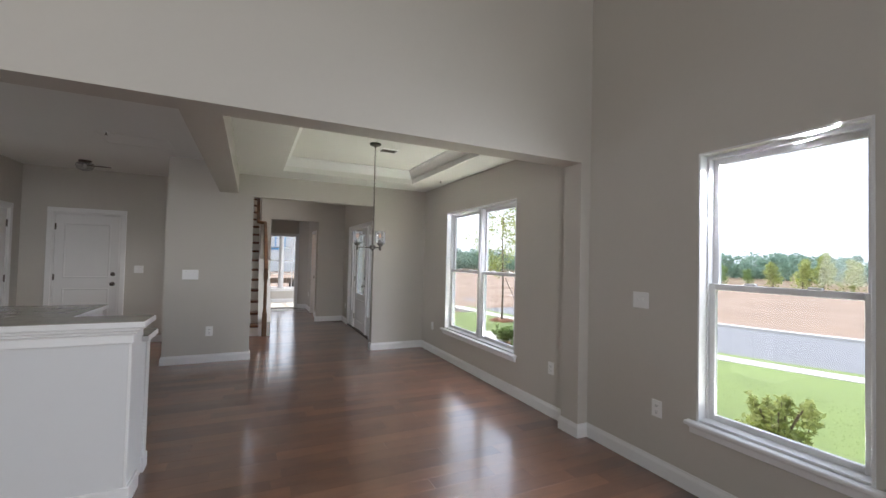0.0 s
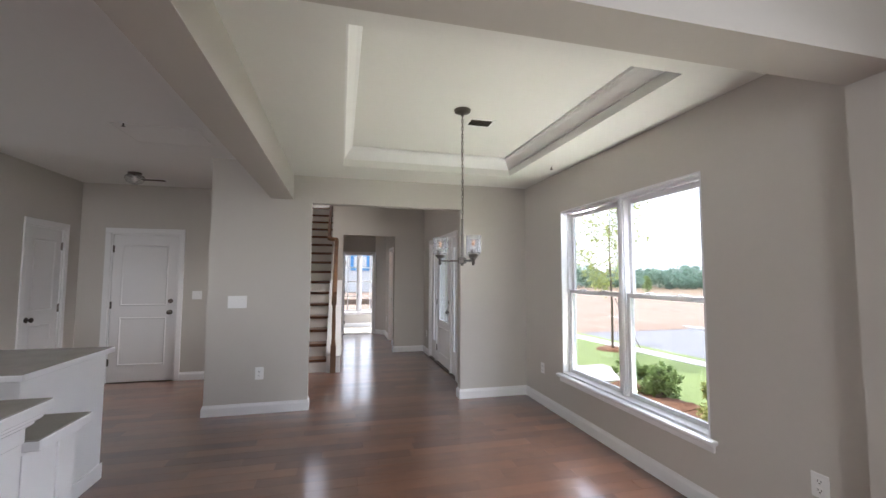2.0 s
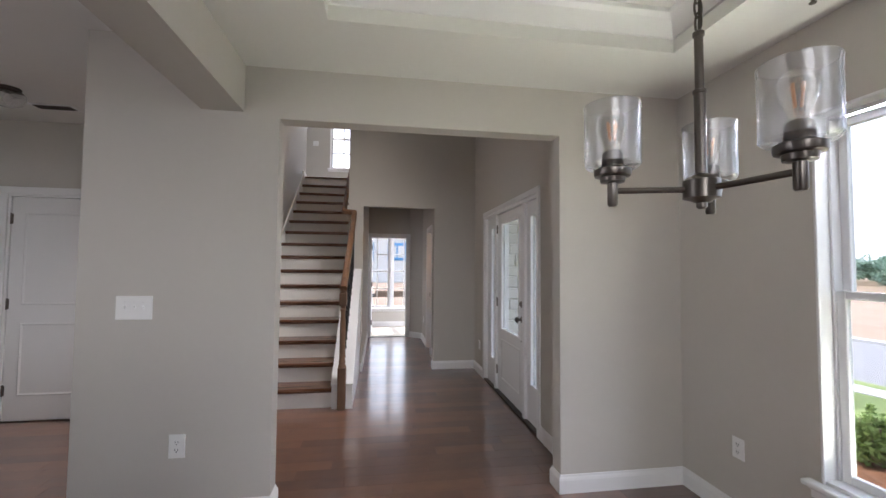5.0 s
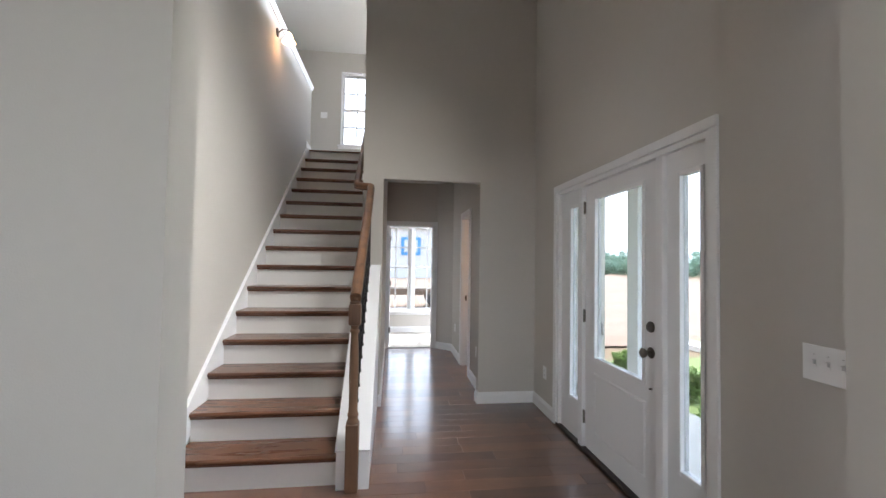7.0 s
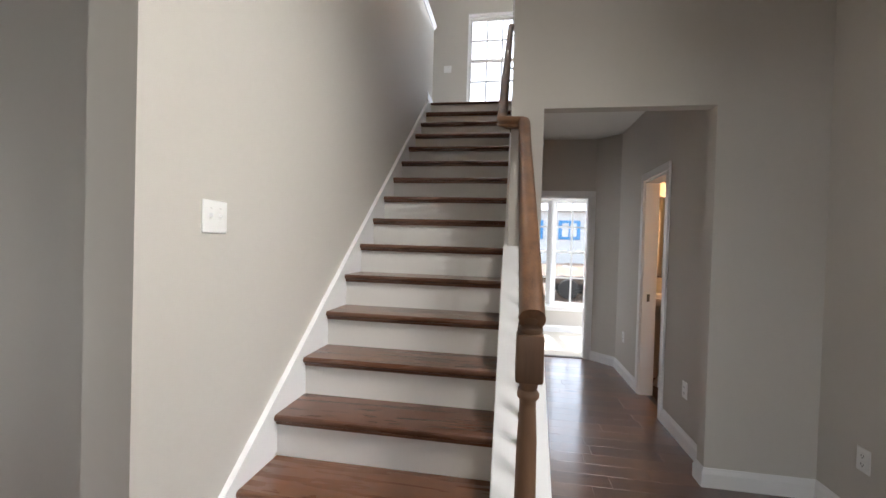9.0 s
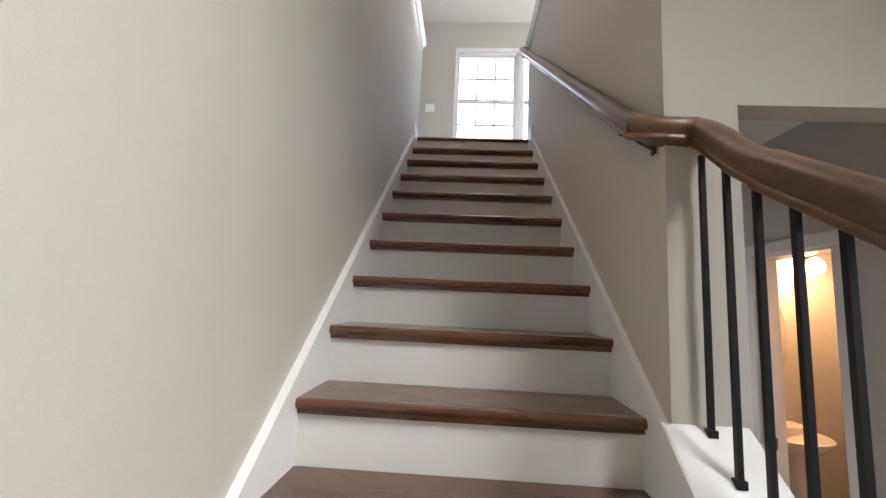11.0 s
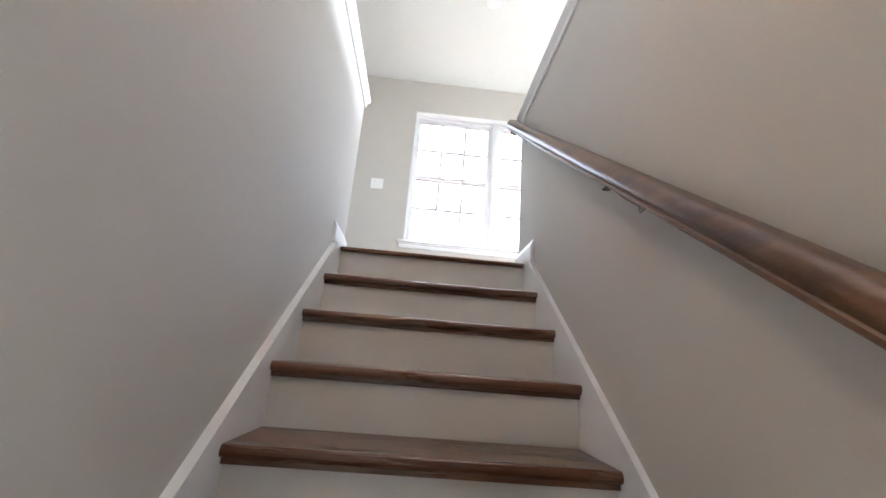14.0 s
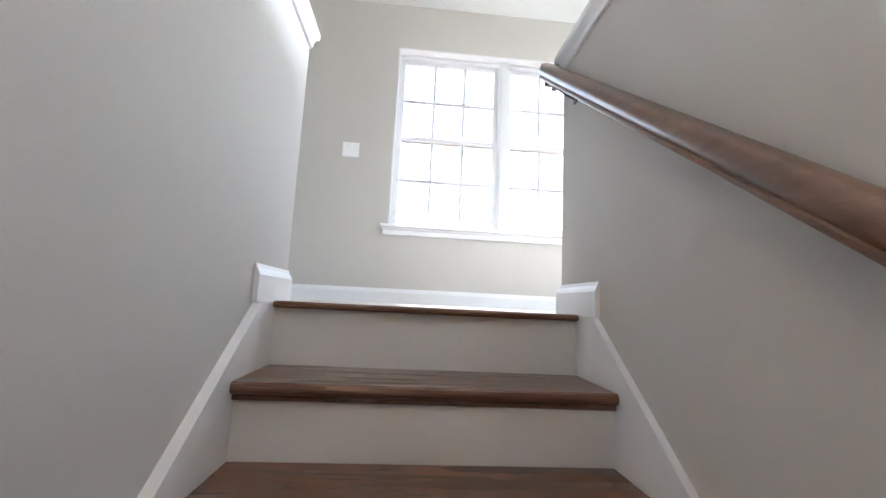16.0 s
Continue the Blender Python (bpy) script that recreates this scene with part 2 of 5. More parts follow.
DRYFIELD = mat("dry_field", (0.21, 0.145, 0.085), 0.95, vary=0.25, scale=0.12, bump=0.5, bump_scale=20, fine=0.2)
DIRT = mat("graded_dirt", (0.29, 0.205, 0.15), 0.95, vary=0.20, scale=0.5, bump=0.8, bump_scale=12, fine=0.15)
MULCH = mat("red_brown_mulch", (0.17, 0.075, 0.035), 0.95, vary=0.4, scale=9, bump=1.0, bump_scale=60, fine=0.35)
LEAF = mat("green_leaves", (0.25, 0.35, 0.12), 0.6, vary=0.45, scale=5, fine=0.2)
LEAFPALE = mat("yellow_green_leaves", (0.43, 0.47, 0.17), 0.6, vary=0.4, scale=5, fine=0.2)
# distance haze is mixed into this leaf colour, paler and bluer than near leaves
HAZYLEAF = mat("hazed_far_leaves", (0.24, 0.35, 0.27), 0.9, vary=0.35, scale=0.12, fine=0.15)
for leafy in (LEAF, LEAFPALE, HAZYLEAF):
    # light passes through the blades
    ln, ll = leafy.node_tree.nodes, leafy.node_tree.links
    tl, mx = ln.new("ShaderNodeBsdfTranslucent"), ln.new("ShaderNodeMixShader")
    mx.inputs[0].default_value = 0.5
    ll.new(ln["Principled BSDF"].inputs["Base Color"].links[0].from_socket, tl.inputs["Color"])
    ll.new(ln["Principled BSDF"].outputs[0], mx.inputs[1])
    ll.new(tl.outputs[0], mx.inputs[2])
    ll.new(mx.outputs[0], ln["Material Output"].inputs["Surface"])
BARK = mat("grey_brown_bark", (0.16, 0.12, 0.09), 0.9, vary=0.25, scale=12, bump=0.6, bump_scale=60)
BRICKM = mat("pale_stone_veneer", (0.58, 0.56, 0.52), 0.85, vary=0.15, scale=3, bump=0.4, bump_scale=40)
SIDING = mat("pale_siding", (0.62, 0.62, 0.60), 0.7, vary=0.04, scale=2)
ROOFM = mat("grey_shingle", (0.16, 0.155, 0.155), 0.9, vary=0.15, scale=3)
BLUEWRAP = mat("blue_house_wrap", (0.05, 0.25, 0.52), 0.6, vary=0.1)


# ---------------------------------------------------------------- helpers
def box(bm, x0, x1, y0, y1, z0, z1, bevel=0.0, segs=1):
    vs = [bm.verts.new(p) for p in ((x0, y0, z0), (x1, y0, z0), (x1, y1, z0), (x0, y1, z0), (x0, y0, z1), (x1, y0, z1), (x1, y1, z1), (x0, y1, z1))]
    fs = [bm.faces.new([vs[i] for i in q]) for q in ((3, 2, 1, 0), (4, 5, 6, 7), (0, 1, 5, 4), (1, 2, 6, 5), (2, 3, 7, 6), (3, 0, 4, 7))]
    if bevel:
        es = list({e for f in fs for e in f.edges})
        bmesh.ops.bevel(bm, geom=es, offset=bevel, segments=segs, profile=0.6, affect="EDGES")
    return bm


def boxes(*specs, bevel=0.0):
    bm = bmesh.new()
    for s in specs:
        box(bm, *s, bevel=bevel)
    return bm


def sweep(points, profile, bm=None, closed=True):
    """A profile of (side, up) pairs carried along a polyline; up is world z."""
    bm = bm or bmesh.new()
    pts = [Vector(p) for p in points]
    rings = []
    for i, p in enumerate(pts):
        a = (pts[i] - pts[i - 1]).normalized() if i else (pts[1] - pts[0]).normalized()
        b = (pts[i + 1] - pts[i]).normalized() if i + 1 < len(pts) else a
        d = (a + b).normalized()
        side = d.cross(Vector((0, 0, 1)))
        side = side.normalized() if side.length > 1e-4 else Vector((1, 0, 0))
        up = side.cross(d).normalized()
        flat_a, flat_b = Vector((a.x, a.y, 0)), Vector((b.x, b.y, 0))
        ks = 1.0
        if flat_a.length > 1e-4 and flat_b.length > 1e-4:
            fa, fb = flat_a.normalized(), flat_b.normalized()
            ks = 1.0 / max((fa + fb).normalized().dot(fa), 0.4)
        rings.append([bm.verts.new(p + side * (u * ks) + up * v) for u, v in profile])
    n = len(profile)
    for r0, r1 in zip(rings, rings[1:]):
        for j in range(n if closed else n - 1):
            bm.faces.new((r0[j], r0[(j + 1) % n], r1[(j + 1) % n], r1[j]))
    if closed:
        bm.faces.new(rings[0][::-1])
        bm.faces.new(rings[-1])
    return bm


def lathe(profile, at=(0, 0, 0), segs=24, bm=None, cap=True):
    """A turned shape from (radius, z) pairs."""
    bm = bm or bmesh.new()
    rings = []
    for r, z in profile:
        rings.append([bm.verts.new((at[0] + r * math.cos(2 * math.pi * i / segs), at[1] + r * math.sin(2 * math.pi * i / segs), at[2] + z)) for i in range(segs)])
    for a, b in zip(rings, rings[1:]):
        for i in range(segs):
            bm.faces.new((a[i], a[(i + 1) % segs], b[(i + 1) % segs], b[i]))
    if cap:
        bm.faces.new(rings[0][::-1])
        bm.faces.new(rings[-1])
    return bm


def tube(points, r, segs=10, bm=None):
    prof = [(r * math.cos(2 * math.pi * i / segs), r * math.sin(2 * math.pi * i / segs)) for i in range(segs)]
    return sweep(points, prof, bm)


def finish(name, bm, material, smooth=False):
    bmesh.ops.recalc_face_normals(bm, faces=bm.faces)
    me = bpy.data.meshes.new(name)
    bm.to_mesh(me)
    bm.free()
    me.materials.append(material)
    if smooth:
        for p in me.polygons:
            p.use_smooth = True
        me.set_sharp_from_angle(angle=radians(40))
    return me


def part(name, bm, material, parent, label="", smooth=False):
    ob = new(name, finish(name, bm, material, smooth))
    ob.parent = parent
    if label:
        tagged(ob, label)
    return ob


def solid(name, bm, material, label="", category="", kind="", group="", smooth=False):
    return tagged(new(name, finish(name, bm, material, smooth)), label, category, group, kind)


def thing(name, label, category, m=None, kind="", group=""):
    ob = new(name)
    ob.empty_display_size = 0.1
    if m is not None:
        ob.matrix_world = m
    return tagged(ob, label, category, group, kind)


def facing(origin, out):
    """A pose whose y axis points out through a wall and whose x axis runs along it."""
    o = Vector(out).normalized()
    x = o.cross(Vector((0, 0, 1)))
    m = Matrix((x, o, Vector((0, 0, 1)))).transposed().to_4x4()
    m.translation = origin
    return m


def wall(name, axis, p0, p1, a0, a1, z0, z1, holes=(), material=None):
    """A wall across axis ('x' or 'y') from p0 to p1 thick, a0 to a1 long, with openings (b0, b1, c0, c1)."""
    bm = bmesh.new()
    cuts = sorted({a0, a1, *[v for h in holes for v in h[:2]]})
    for u0, u1 in zip(cuts, cuts[1:]):
        mid = (u0 + u1) / 2
        zs = [z0]
        for h in sorted((h for h in holes if h[0] < mid < h[1]), key=lambda h: h[2]):
            zs += [h[2], h[3]]
        zs.append(z1)
        for c0, c1 in zip(zs[::2], zs[1::2]):
            if c1 - c0 > 1e-4:
                box(bm, *((p0, p1, u0, u1) if axis == "x" else (u0, u1, p0, p1)), c0, c1)
    bmesh.ops.remove_doubles(bm, verts=bm.verts, dist=1e-5)
    return solid(name, bm, material or WALL, "painted greige drywall wall with light orange-peel texture", "wall", "structure")


# ---------------------------------------------------------------- structure
FLOOR2, CEIL1, CEIL2 = 3.12, 2.72, 5.60
XR = 2.905          # inner face of the front wall
YP = 6.67           # wall between dining room and foyer
wall("wall_front", "x", XR, XR + 0.16, -4.0, YP + 0.12, -0.45, 5.6, [(1.198, 2.03, 0.46, 2.187), (4.035, 5.80, 0.445, 2.153)])
# openings in the back and kitchen side walls are unseen, added for fill lamps
wall("wall_back", "y", -4.16, -4.0, -7.0, XR + 0.16, -0.45, 5.6, [(-2.5, -0.5, 0.9, 3.9)])
wall("wall_kitchen_side", "x", -7.16, -7.0, -4.16, 6.80, -0.45, 5.6, [(4.1, 5.5, 1.05, 2.15)])
wall("wall_living_header", "y", 2.966, 3.172, -7.0, XR, 2.31, 5.6)
wall("wall_pilaster", "y", 2.966, 3.172, 2.80, XR, 0.0, 2.31)
wall("wall_beam", "x", -0.13, 0.102, 3.172, YP, 2.31, CEIL1 + 0.1)
wall("wall_dining_foyer", "y", YP, YP + 0.12, -0.725, XR, 0.0, 5.6, [(0.30, 2.045, 0.0, 2.28)])
wall("wall_kitchen_end", "y", 6.68, 6.80, -7.0, -2.92, 0.0, CEIL1 + 0.1)
wall("wall_pantry", "x", -2.92, -2.80, 6.68, 8.52, 0.0, CEIL1 + 0.1, [(7.45, 8.08, 0.0, 2.04)])
wall("wall_garage", "y", 8.40, 8.52, -2.80, -0.745, 0.0, CEIL1 + 0.1, [(-2.43, -1.60, 0.0, 2.04)])
wall("wall_closet_inner", "x", -3.7, -3.6, 6.80, 8.52, 0.0, CEIL1)
wall("wall_foyer_left", "x", -0.745, -0.578, YP + 0.12, 8.25, 2.343, 5.6)
wall("wall_stair_left", "x", -0.745, -0.578, 8.25, 12.45, 0.0, 4.17)
wall("wall_stair_right", "x", 0.46, 0.66, 9.86, 12.45, 0.0, 4.17)
wall("wall_hall_header", "y", 9.86, 9.95, 0.66, 2.39, 0.0, 5.6, [(0.66, 1.644, 0.0, 2.24)])
wall("wall_stair_corner", "y", 9.86, 9.95, 0.46, 0.66, 4.17, 5.6)
# the upper opening is unseen, added for the foyer fill lamp
wall("wall_entry", "x", 2.23, 2.39, YP + 0.12, 9.86, -0.3, 5.6, [(7.50, 9.275, 0.0, 2.06), (7.05, 8.45, 3.75, 5.15)])
wall("wall_hall_right", "x", 1.73, 1.85, 9.95, 12.28, 0.0, CEIL1 + 0.1, [(10.83, 11.39, 0.0, 2.03)])
wall("wall_hall_end", "y", 12.52, 12.64, -0.745, 1.49, 0.0, CEIL1 + 0.1, [(0.70, 1.43, 0.0, 2.01)])
bm = bmesh.new()
for z in (0.0, CEIL1 + 0.1):
    [bm.verts.new(p) for p in ((1.49, 12.52, z), (1.73, 12.28, z), (1.85, 12.28, z), (1.85, 12.64, z), (1.49, 12.64, z))]
bm.verts.ensure_lookup_table()
for i in range(5):
    bm.faces.new([bm.verts[j] for j in (i, (i + 1) % 5, 5 + (i + 1) % 5, 5 + i)])
bm.faces.new([bm.verts[i] for i in range(5)])
bm.faces.new([bm.verts[i] for i in range(5, 10)])
solid("wall_hall_chamfer", bm, WALL, "angled greige drywall corner at the hall end", "wall", "structure")
wall("wall_rear", "y", 14.06, 14.22, -4.2, 4.2, -0.45, 5.6, [(0.52, 1.78, 0.42, 2.17), (-0.325, 1.47, 3.72, 5.215)])
wall("wall_bath_far", "y", 11.95, 12.05, 1.85, 2.96, 0.0, CEIL1)
wall("wall_bath_front", "x", 2.80, 2.96, 9.95, 11.95, -0.45, 2.9)
wall("wall_bath_near", "y", 9.83, 9.95, 2.39, 2.96, -0.45, 2.9)
wall("wall_room_left", "x", -0.9, -0.745, 12.45, 14.06, 0.0, 3.0)
# side opening is unseen, added for the end room fill lamp
wall("wall_room_right", "x", 4.04, 4.2, 12.05, 14.06, -0.45, 5.6, [(12.9, 13.8, 0.7, 2.1)])
wall("wall_loft_left", "x", -4.2, -4.04, YP, 14.06, 0.0, 5.6)
# this opening too is unseen, added for the loft fill lamp
wall("wall_loft_right", "x", 4.04, 4.2, YP + 0.12, 12.05, 3.0, 5.6, [(9.8, 11.95, 3.8, 5.2)])
wall("wall_loft_south", "y", YP, YP + 0.12, -4.2, -0.725, 2.83, 5.6)
wall("wall_loft_front", "y", YP, YP + 0.12, XR + 0.16, 4.2, 3.0, 5.6)


def ceiling(name, x0, x1, y0, y1, z, t=0.08, label="flat white painted ceiling"):
    return solid(name, boxes((x0, x1, y0, y1, z, z + t)), CEIL, label, "ceiling", "structure")


ceiling("ceiling_living", -7.16, XR + 0.16, -4.16, 3.172, 5.6, 0.1)
ceiling("ceiling_kitchen", -7.0, -0.13, 3.172, YP + 0.13, CEIL1)
ceiling("ceiling_garage_hall", -3.7, -0.745, YP + 0.13, 8.40, CEIL1)
ceiling("ceiling_hall", 0.66, 1.73, 9.95, 12.52, CEIL1)
ceiling("ceiling_bath", 1.85, 2.80, 9.95, 11.95, CEIL1)
ceiling("ceiling_bedroom", -0.745, 4.04, 12.64, 14.06, CEIL1)
ceiling("ceiling_upper", -4.2, 4.2, YP + 0.12, 14.22, CEIL2)
# dining ceiling with a recessed tray
TX0, TX1, TY0, TY1, ZS, ZT = 0.635, 2.455, 3.70, 6.13, 2.585, 2.775
bm = bmesh.new()
loops = [[bm.verts.new((x, y, z)) for x, y in c] for z in (ZS, ZT) for c in (((0.102, 3.172), (XR, 3.172), (XR, YP), (0.102, YP)), ((TX0, TY0), (TX1, TY0), (TX1, TY1), (TX0, TY1)))]
for a, b in ((0, 1), (1, 3), (3, 2), (2, 0)):
    for i in range(4):
        bm.faces.new((loops[a][i], loops[a][(i + 1) % 4], loops[b][(i + 1) % 4], loops[b][i]))
solid("ceiling_dining", bm, CEIL, "white dining ceiling border around a recessed tray", "ceiling", "structure")
ceiling("ceiling_tray", 0.102, XR, 3.172, YP, ZT, label="white recessed tray ceiling over the dining room")
crown = [(0.0, 0.0), (0.0, -0.115), (0.012, -0.115), (0.02, -0.10), (0.06, -0.04), (0.082, -0.02), (0.085, 0.0)]


def molding(name, pts, profile, label, material=TRIM):
    return solid(name, sweep(pts, profile), material, label, "trim", "structure")


for i, (a, b) in enumerate([((TX0, TY0), (TX0, TY1)), ((TX0, TY1), (TX1, TY1)), ((TX1, TY1), (TX1, TY0)), ((TX1, TY0), (TX0, TY0))]):
    av, bv = Vector((*a, ZT)), Vector((*b, ZT))
    # mitred crown lengths along each side of the tray
    d = (bv - av).normalized()
    s = d.cross(Vector((0, 0, 1)))
    bm = bmesh.new()
    r0 = [bm.verts.new(av + s * u + d * u + Vector((0, 0, v - 0.001))) for u, v in crown]
    r1 = [bm.verts.new(bv + s * u - d * u + Vector((0, 0, v - 0.001))) for u, v in crown]
    for j in range(len(crown)):
        bm.faces.new((r0[j], r0[(j + 1) % len(crown)], r1[(j + 1) % len(crown)], r1[j]))
    solid("trim_tray_crown", bm, TRIM, "white crown molding inside the tray ceiling", "molding", "structure")

# floors
solid("floor_slab", boxes((-7.0, XR, -4.0, YP + 0.05, -0.2, -0.012), (-3.6, 2.3, YP + 0.05, 9.9, -0.2, -0.012), (0.5, 1.85, 9.9, 12.58, -0.2, -0.012)), DARKSLOT, "dark underlay beneath the plank floor", "floor", "structure")
solid("floor_bedroom", boxes((-0.745, 4.04, 12.58, 14.06, -0.2, 0.004)), CARPET, "pale cut-pile carpet in the room past the hall", "floor", "structure")
solid("floor_bath", boxes((1.85, 2.80, 9.95, 11.95, -0.2, 0.0)), FLOOR, "dark wood floor of the powder room", "floor", "structure")
solid("floor_loft", boxes((-4.2, -0.745, YP, 12.45, 2.83, FLOOR2), (0.66, 4.2, 9.95, 12.45, 2.83, FLOOR2), (-4.2, 4.2, 12.45, 14.06, 2.83, FLOOR2), (-0.578, 0.46, 12.30, 12.45, 2.83, FLOOR2)), CARPET,
      "pale carpeted upper floor", "floor", "structure")

BASE = [(0.0, 0.0), (0.016, 0.0), (0.016, 0.080), (0.012, 0.091), (0.007, 0.100), (0.004, 0.112), (0.0, 0.112)]


def baseboard(*pts, z=0.0):
    """White baseboard with an eased top, to the right of the way it runs."""
    return solid("baseboard", sweep([(x, y, z) for x, y in pts], BASE), TRIM, "white painted baseboard with a moulded top edge", "baseboard", "structure")


baseboard((2.23, 7.465), (2.23, YP + 0.12), (2.045, YP + 0.12), (2.045, YP), (XR, YP), (XR, 3.172), (2.80, 3.172), (2.80, 2.966), (XR, 2.966), (XR, -4.0))
baseboard((1.73, 10.757), (1.73, 9.95), (1.644, 9.95), (1.644, 9.86), (2.23, 9.86), (2.23, 9.31))
baseboard((1.495, 12.515), (1.73, 12.28), (1.73, 11.46))
baseboard((0.645, 9.86), (0.66, 9.86), (0.66, 12.45))
baseboard((-0.3, YP + 0.12), (-0.725, YP + 0.12), (-0.725, YP), (0.30, YP), (0.30, YP + 0.12), (-0.29, YP + 0.12))
baseboard((-1.53, 8.40), (-0.745, 8.40), (-0.745, 8.25), (-0.578, 8.25), (-0.578, 8.36))
baseboard((-2.8, 8.15), (-2.8, 8.40), (-2.50, 8.40))
baseboard((-7.0, 6.68), (-2.8, 6.68), (-2.8, 7.38))
baseboard((-0.7, 14.06), (4.0, 14.06))
baseboard((-4.0, 14.06), (4.0, 14.06), z=FLOOR2)
baseboard((-0.578, 12.13), (-0.578, 12.45), (-0.745, 12.45), z=FLOOR2)
baseboard((0.66, 12.45), (0.46, 12.45), (0.46, 12.13), z=FLOOR2)

# caps on the half walls beside the upper stairs
capbed = [(0.0, 0.0), (0.0, -0.05), (0.012, -0.05), (0.016, -0.03), (0.034, -0.008), (0.036, 0.0)]
for x0, x1, s in ((-0.745, -0.578, 1), (0.46, 0.66, -1)):
    t = thing("half_wall_cap", "white painted cap with bed molding on the stair half wall", "trim", kind="structure")
    part("cap_board", boxes((x0 - 0.03, x1 + 0.03, 9.955 if s < 0 else 8.25, 12.485, 4.17, 4.20), bevel=0.005), TRIM, t)
    face = x1 if s > 0 else x0
    a, b = (face, 9.96, 4.17), (face, 12.45, 4.17)
    part("bed_molding", sweep([a, b] if s > 0 else [b, a], capbed), TRIM, t)
    part("end_molding", sweep([(x1, 12.45, 4.17), (x0, 12.45, 4.17)], capbed), TRIM, t)

# ---------------------------------------------------------------- staircase
RISE, RUN, NOSE0 = 0.195, 0.2535, 8.43
SX0, SX1 = -0.551, 0.44
nose = [NOSE0 + k * RUN for k in range(16)]
stairs = thing("staircase", "straight staircase with stained oak treads and white painted risers", "staircase")
for k in range(15):
    y, z = nose[k], RISE * (k + 1)
    bm = bmesh.new()
    t = 0.030
    prof = [(y + 0.010, z - t), (y + 0.003, z - t + 0.004), (y, z - t + 0.012), (y, z - 0.012), (y + 0.003, z - 0.004), (y + 0.011, z), (y + RUN + 0.03, z), (y + RUN + 0.03, z - t)]
    r0 = [bm.verts.new((SX0, a, b)) for a, b in prof]
    r1 = [bm.verts.new((SX1, a, b)) for a, b in prof]
    for j in range(len(prof)):
        bm.faces.new((r0[j], r0[(j + 1) % len(prof)], r1[(j + 1) % len(prof)], r1[j]))
    bm.faces.new(r0[::-1])
    bm.faces.new(r1)
    part("tread", bm, TREAD, stairs)
    part("scotia", boxes((SX0, SX1, y + 0.018, y + 0.031, z - t - 0.016, z - t)), TREAD, stairs)
for k in range(16):
    y, z = nose[k] + 0.031, RISE * k
    part("riser", boxes((SX0, SX1, y, y + 0.018, z, z + RISE - (0.030 if k < 15 else 0.017))), RISERW, stairs)
part("landing_nosing", boxes((SX0, SX1, nose[15], 12.298, FLOOR2 - 0.017, FLOOR2 + 0.004), bevel=0.006), TREAD, stairs, "stained oak nosing at the head of the stairs")
SLOPE = RISE / RUN
for x0, x1 in ((-0.578, SX0), (SX1, 0.46)):
    part("landing_filler", boxes((x0, x1, 12.1403, 12.30, 2.75, FLOOR2 - 0.001)), TRIM, stairs)


def incline(y, lift):
    return RISE + (y - NOSE0) * SLOPE + lift


def skirt(x0, x1, y0, y1, lift, bottom=None):
    """A sloping board beside the steps, its top a fixed lift above the nosing line."""
    bm = bmesh.new()
    zb = lambda y: 0.0 if bottom is None else max(0.0, incline(y, bottom))
    pts = [(y0, 0.0), (y1, zb(y1)), (y1, incline(y1, lift)), (y0, incline(y0, lift))]
    r0 = [bm.verts.new((x0, a, b)) for a, b in pts]
    r1 = [bm.verts.new((x1, a, b)) for a, b in pts]
    for j in range(4):
        bm.faces.new((r0[j], r0[(j + 1) % 4], r1[(j + 1) % 4], r1[j]))
    bm.faces.new(r0[::-1])
    bm.faces.new(r1)
    return bm


LIFT = 0.092
part("skirt_board", skirt(-0.578, SX0, 8.36, 12.14, 0.066, -0.5), TRIM, stairs, "white skirt board against the wall")
part("skirt_board", skirt(SX1, 0.46, 9.86, 12.14, 0.070, -0.5), TRIM, stairs, "white skirt board against the wall")
part("curb_wall", skirt(SX1, 0.642, 8.395, 9.86, LIFT - 0.02), TRIM, stairs, "white closed stringer that carries the balusters")
part("curb_cap", sweep([(0.541, 8.385, incline(8.385, LIFT - 0.012)), (0.541, 9.86, incline(9.86, LIFT - 0.012))], [(-0.108, -0.010), (0.108, -0.010), (0.108, 0.006), (0.103, 0.010), (-0.103, 0.010), (-0.108, 0.006)]), TRIM, stairs)

# railing: newel, handrail and iron balusters
railing = thing("stair_railing", "stained oak handrail and turned newel with black iron balusters", "railing")
NX, NY = 0.538, 8.385
bm = bmesh.new()
h = 0.040
box(bm, NX - h, NX + h, NY - h, NY + h, 0.0, 0.415, bevel=0.006)
box(bm, NX - 0.037, NX + 0.037, NY - 0.037, NY + 0.037, 1.018, 1.150, bevel=0.009, segs=2)
lathe([(0.036, 0.41), (0.038, 0.425), (0.031, 0.44), (0.029, 0.452), (0.034, 0.462), (0.034, 0.47), (0.028, 0.48), (0.027, 0.55), (0.029, 0.70), (0.027, 0.85), (0.022, 0.95),
       (0.022, 0.965), (0.030, 0.975), (0.030, 0.985), (0.023, 0.995), (0.026, 1.01), (0.034, 1.022)], (NX, NY, 0), 28, bm)
lathe([(0.030, 1.148), (0.034, 1.156), (0.034, 1.163), (0.026, 1.170), (0.025, 1.176), (0.033, 1.186), (0.034, 1.194), (0.028, 1.202), (0.027, 1.222)], (NX, NY, 0), 28, bm)
part("newel_post", bm, NEWELW, railing, "turned oak newel post with a square block", smooth=True)
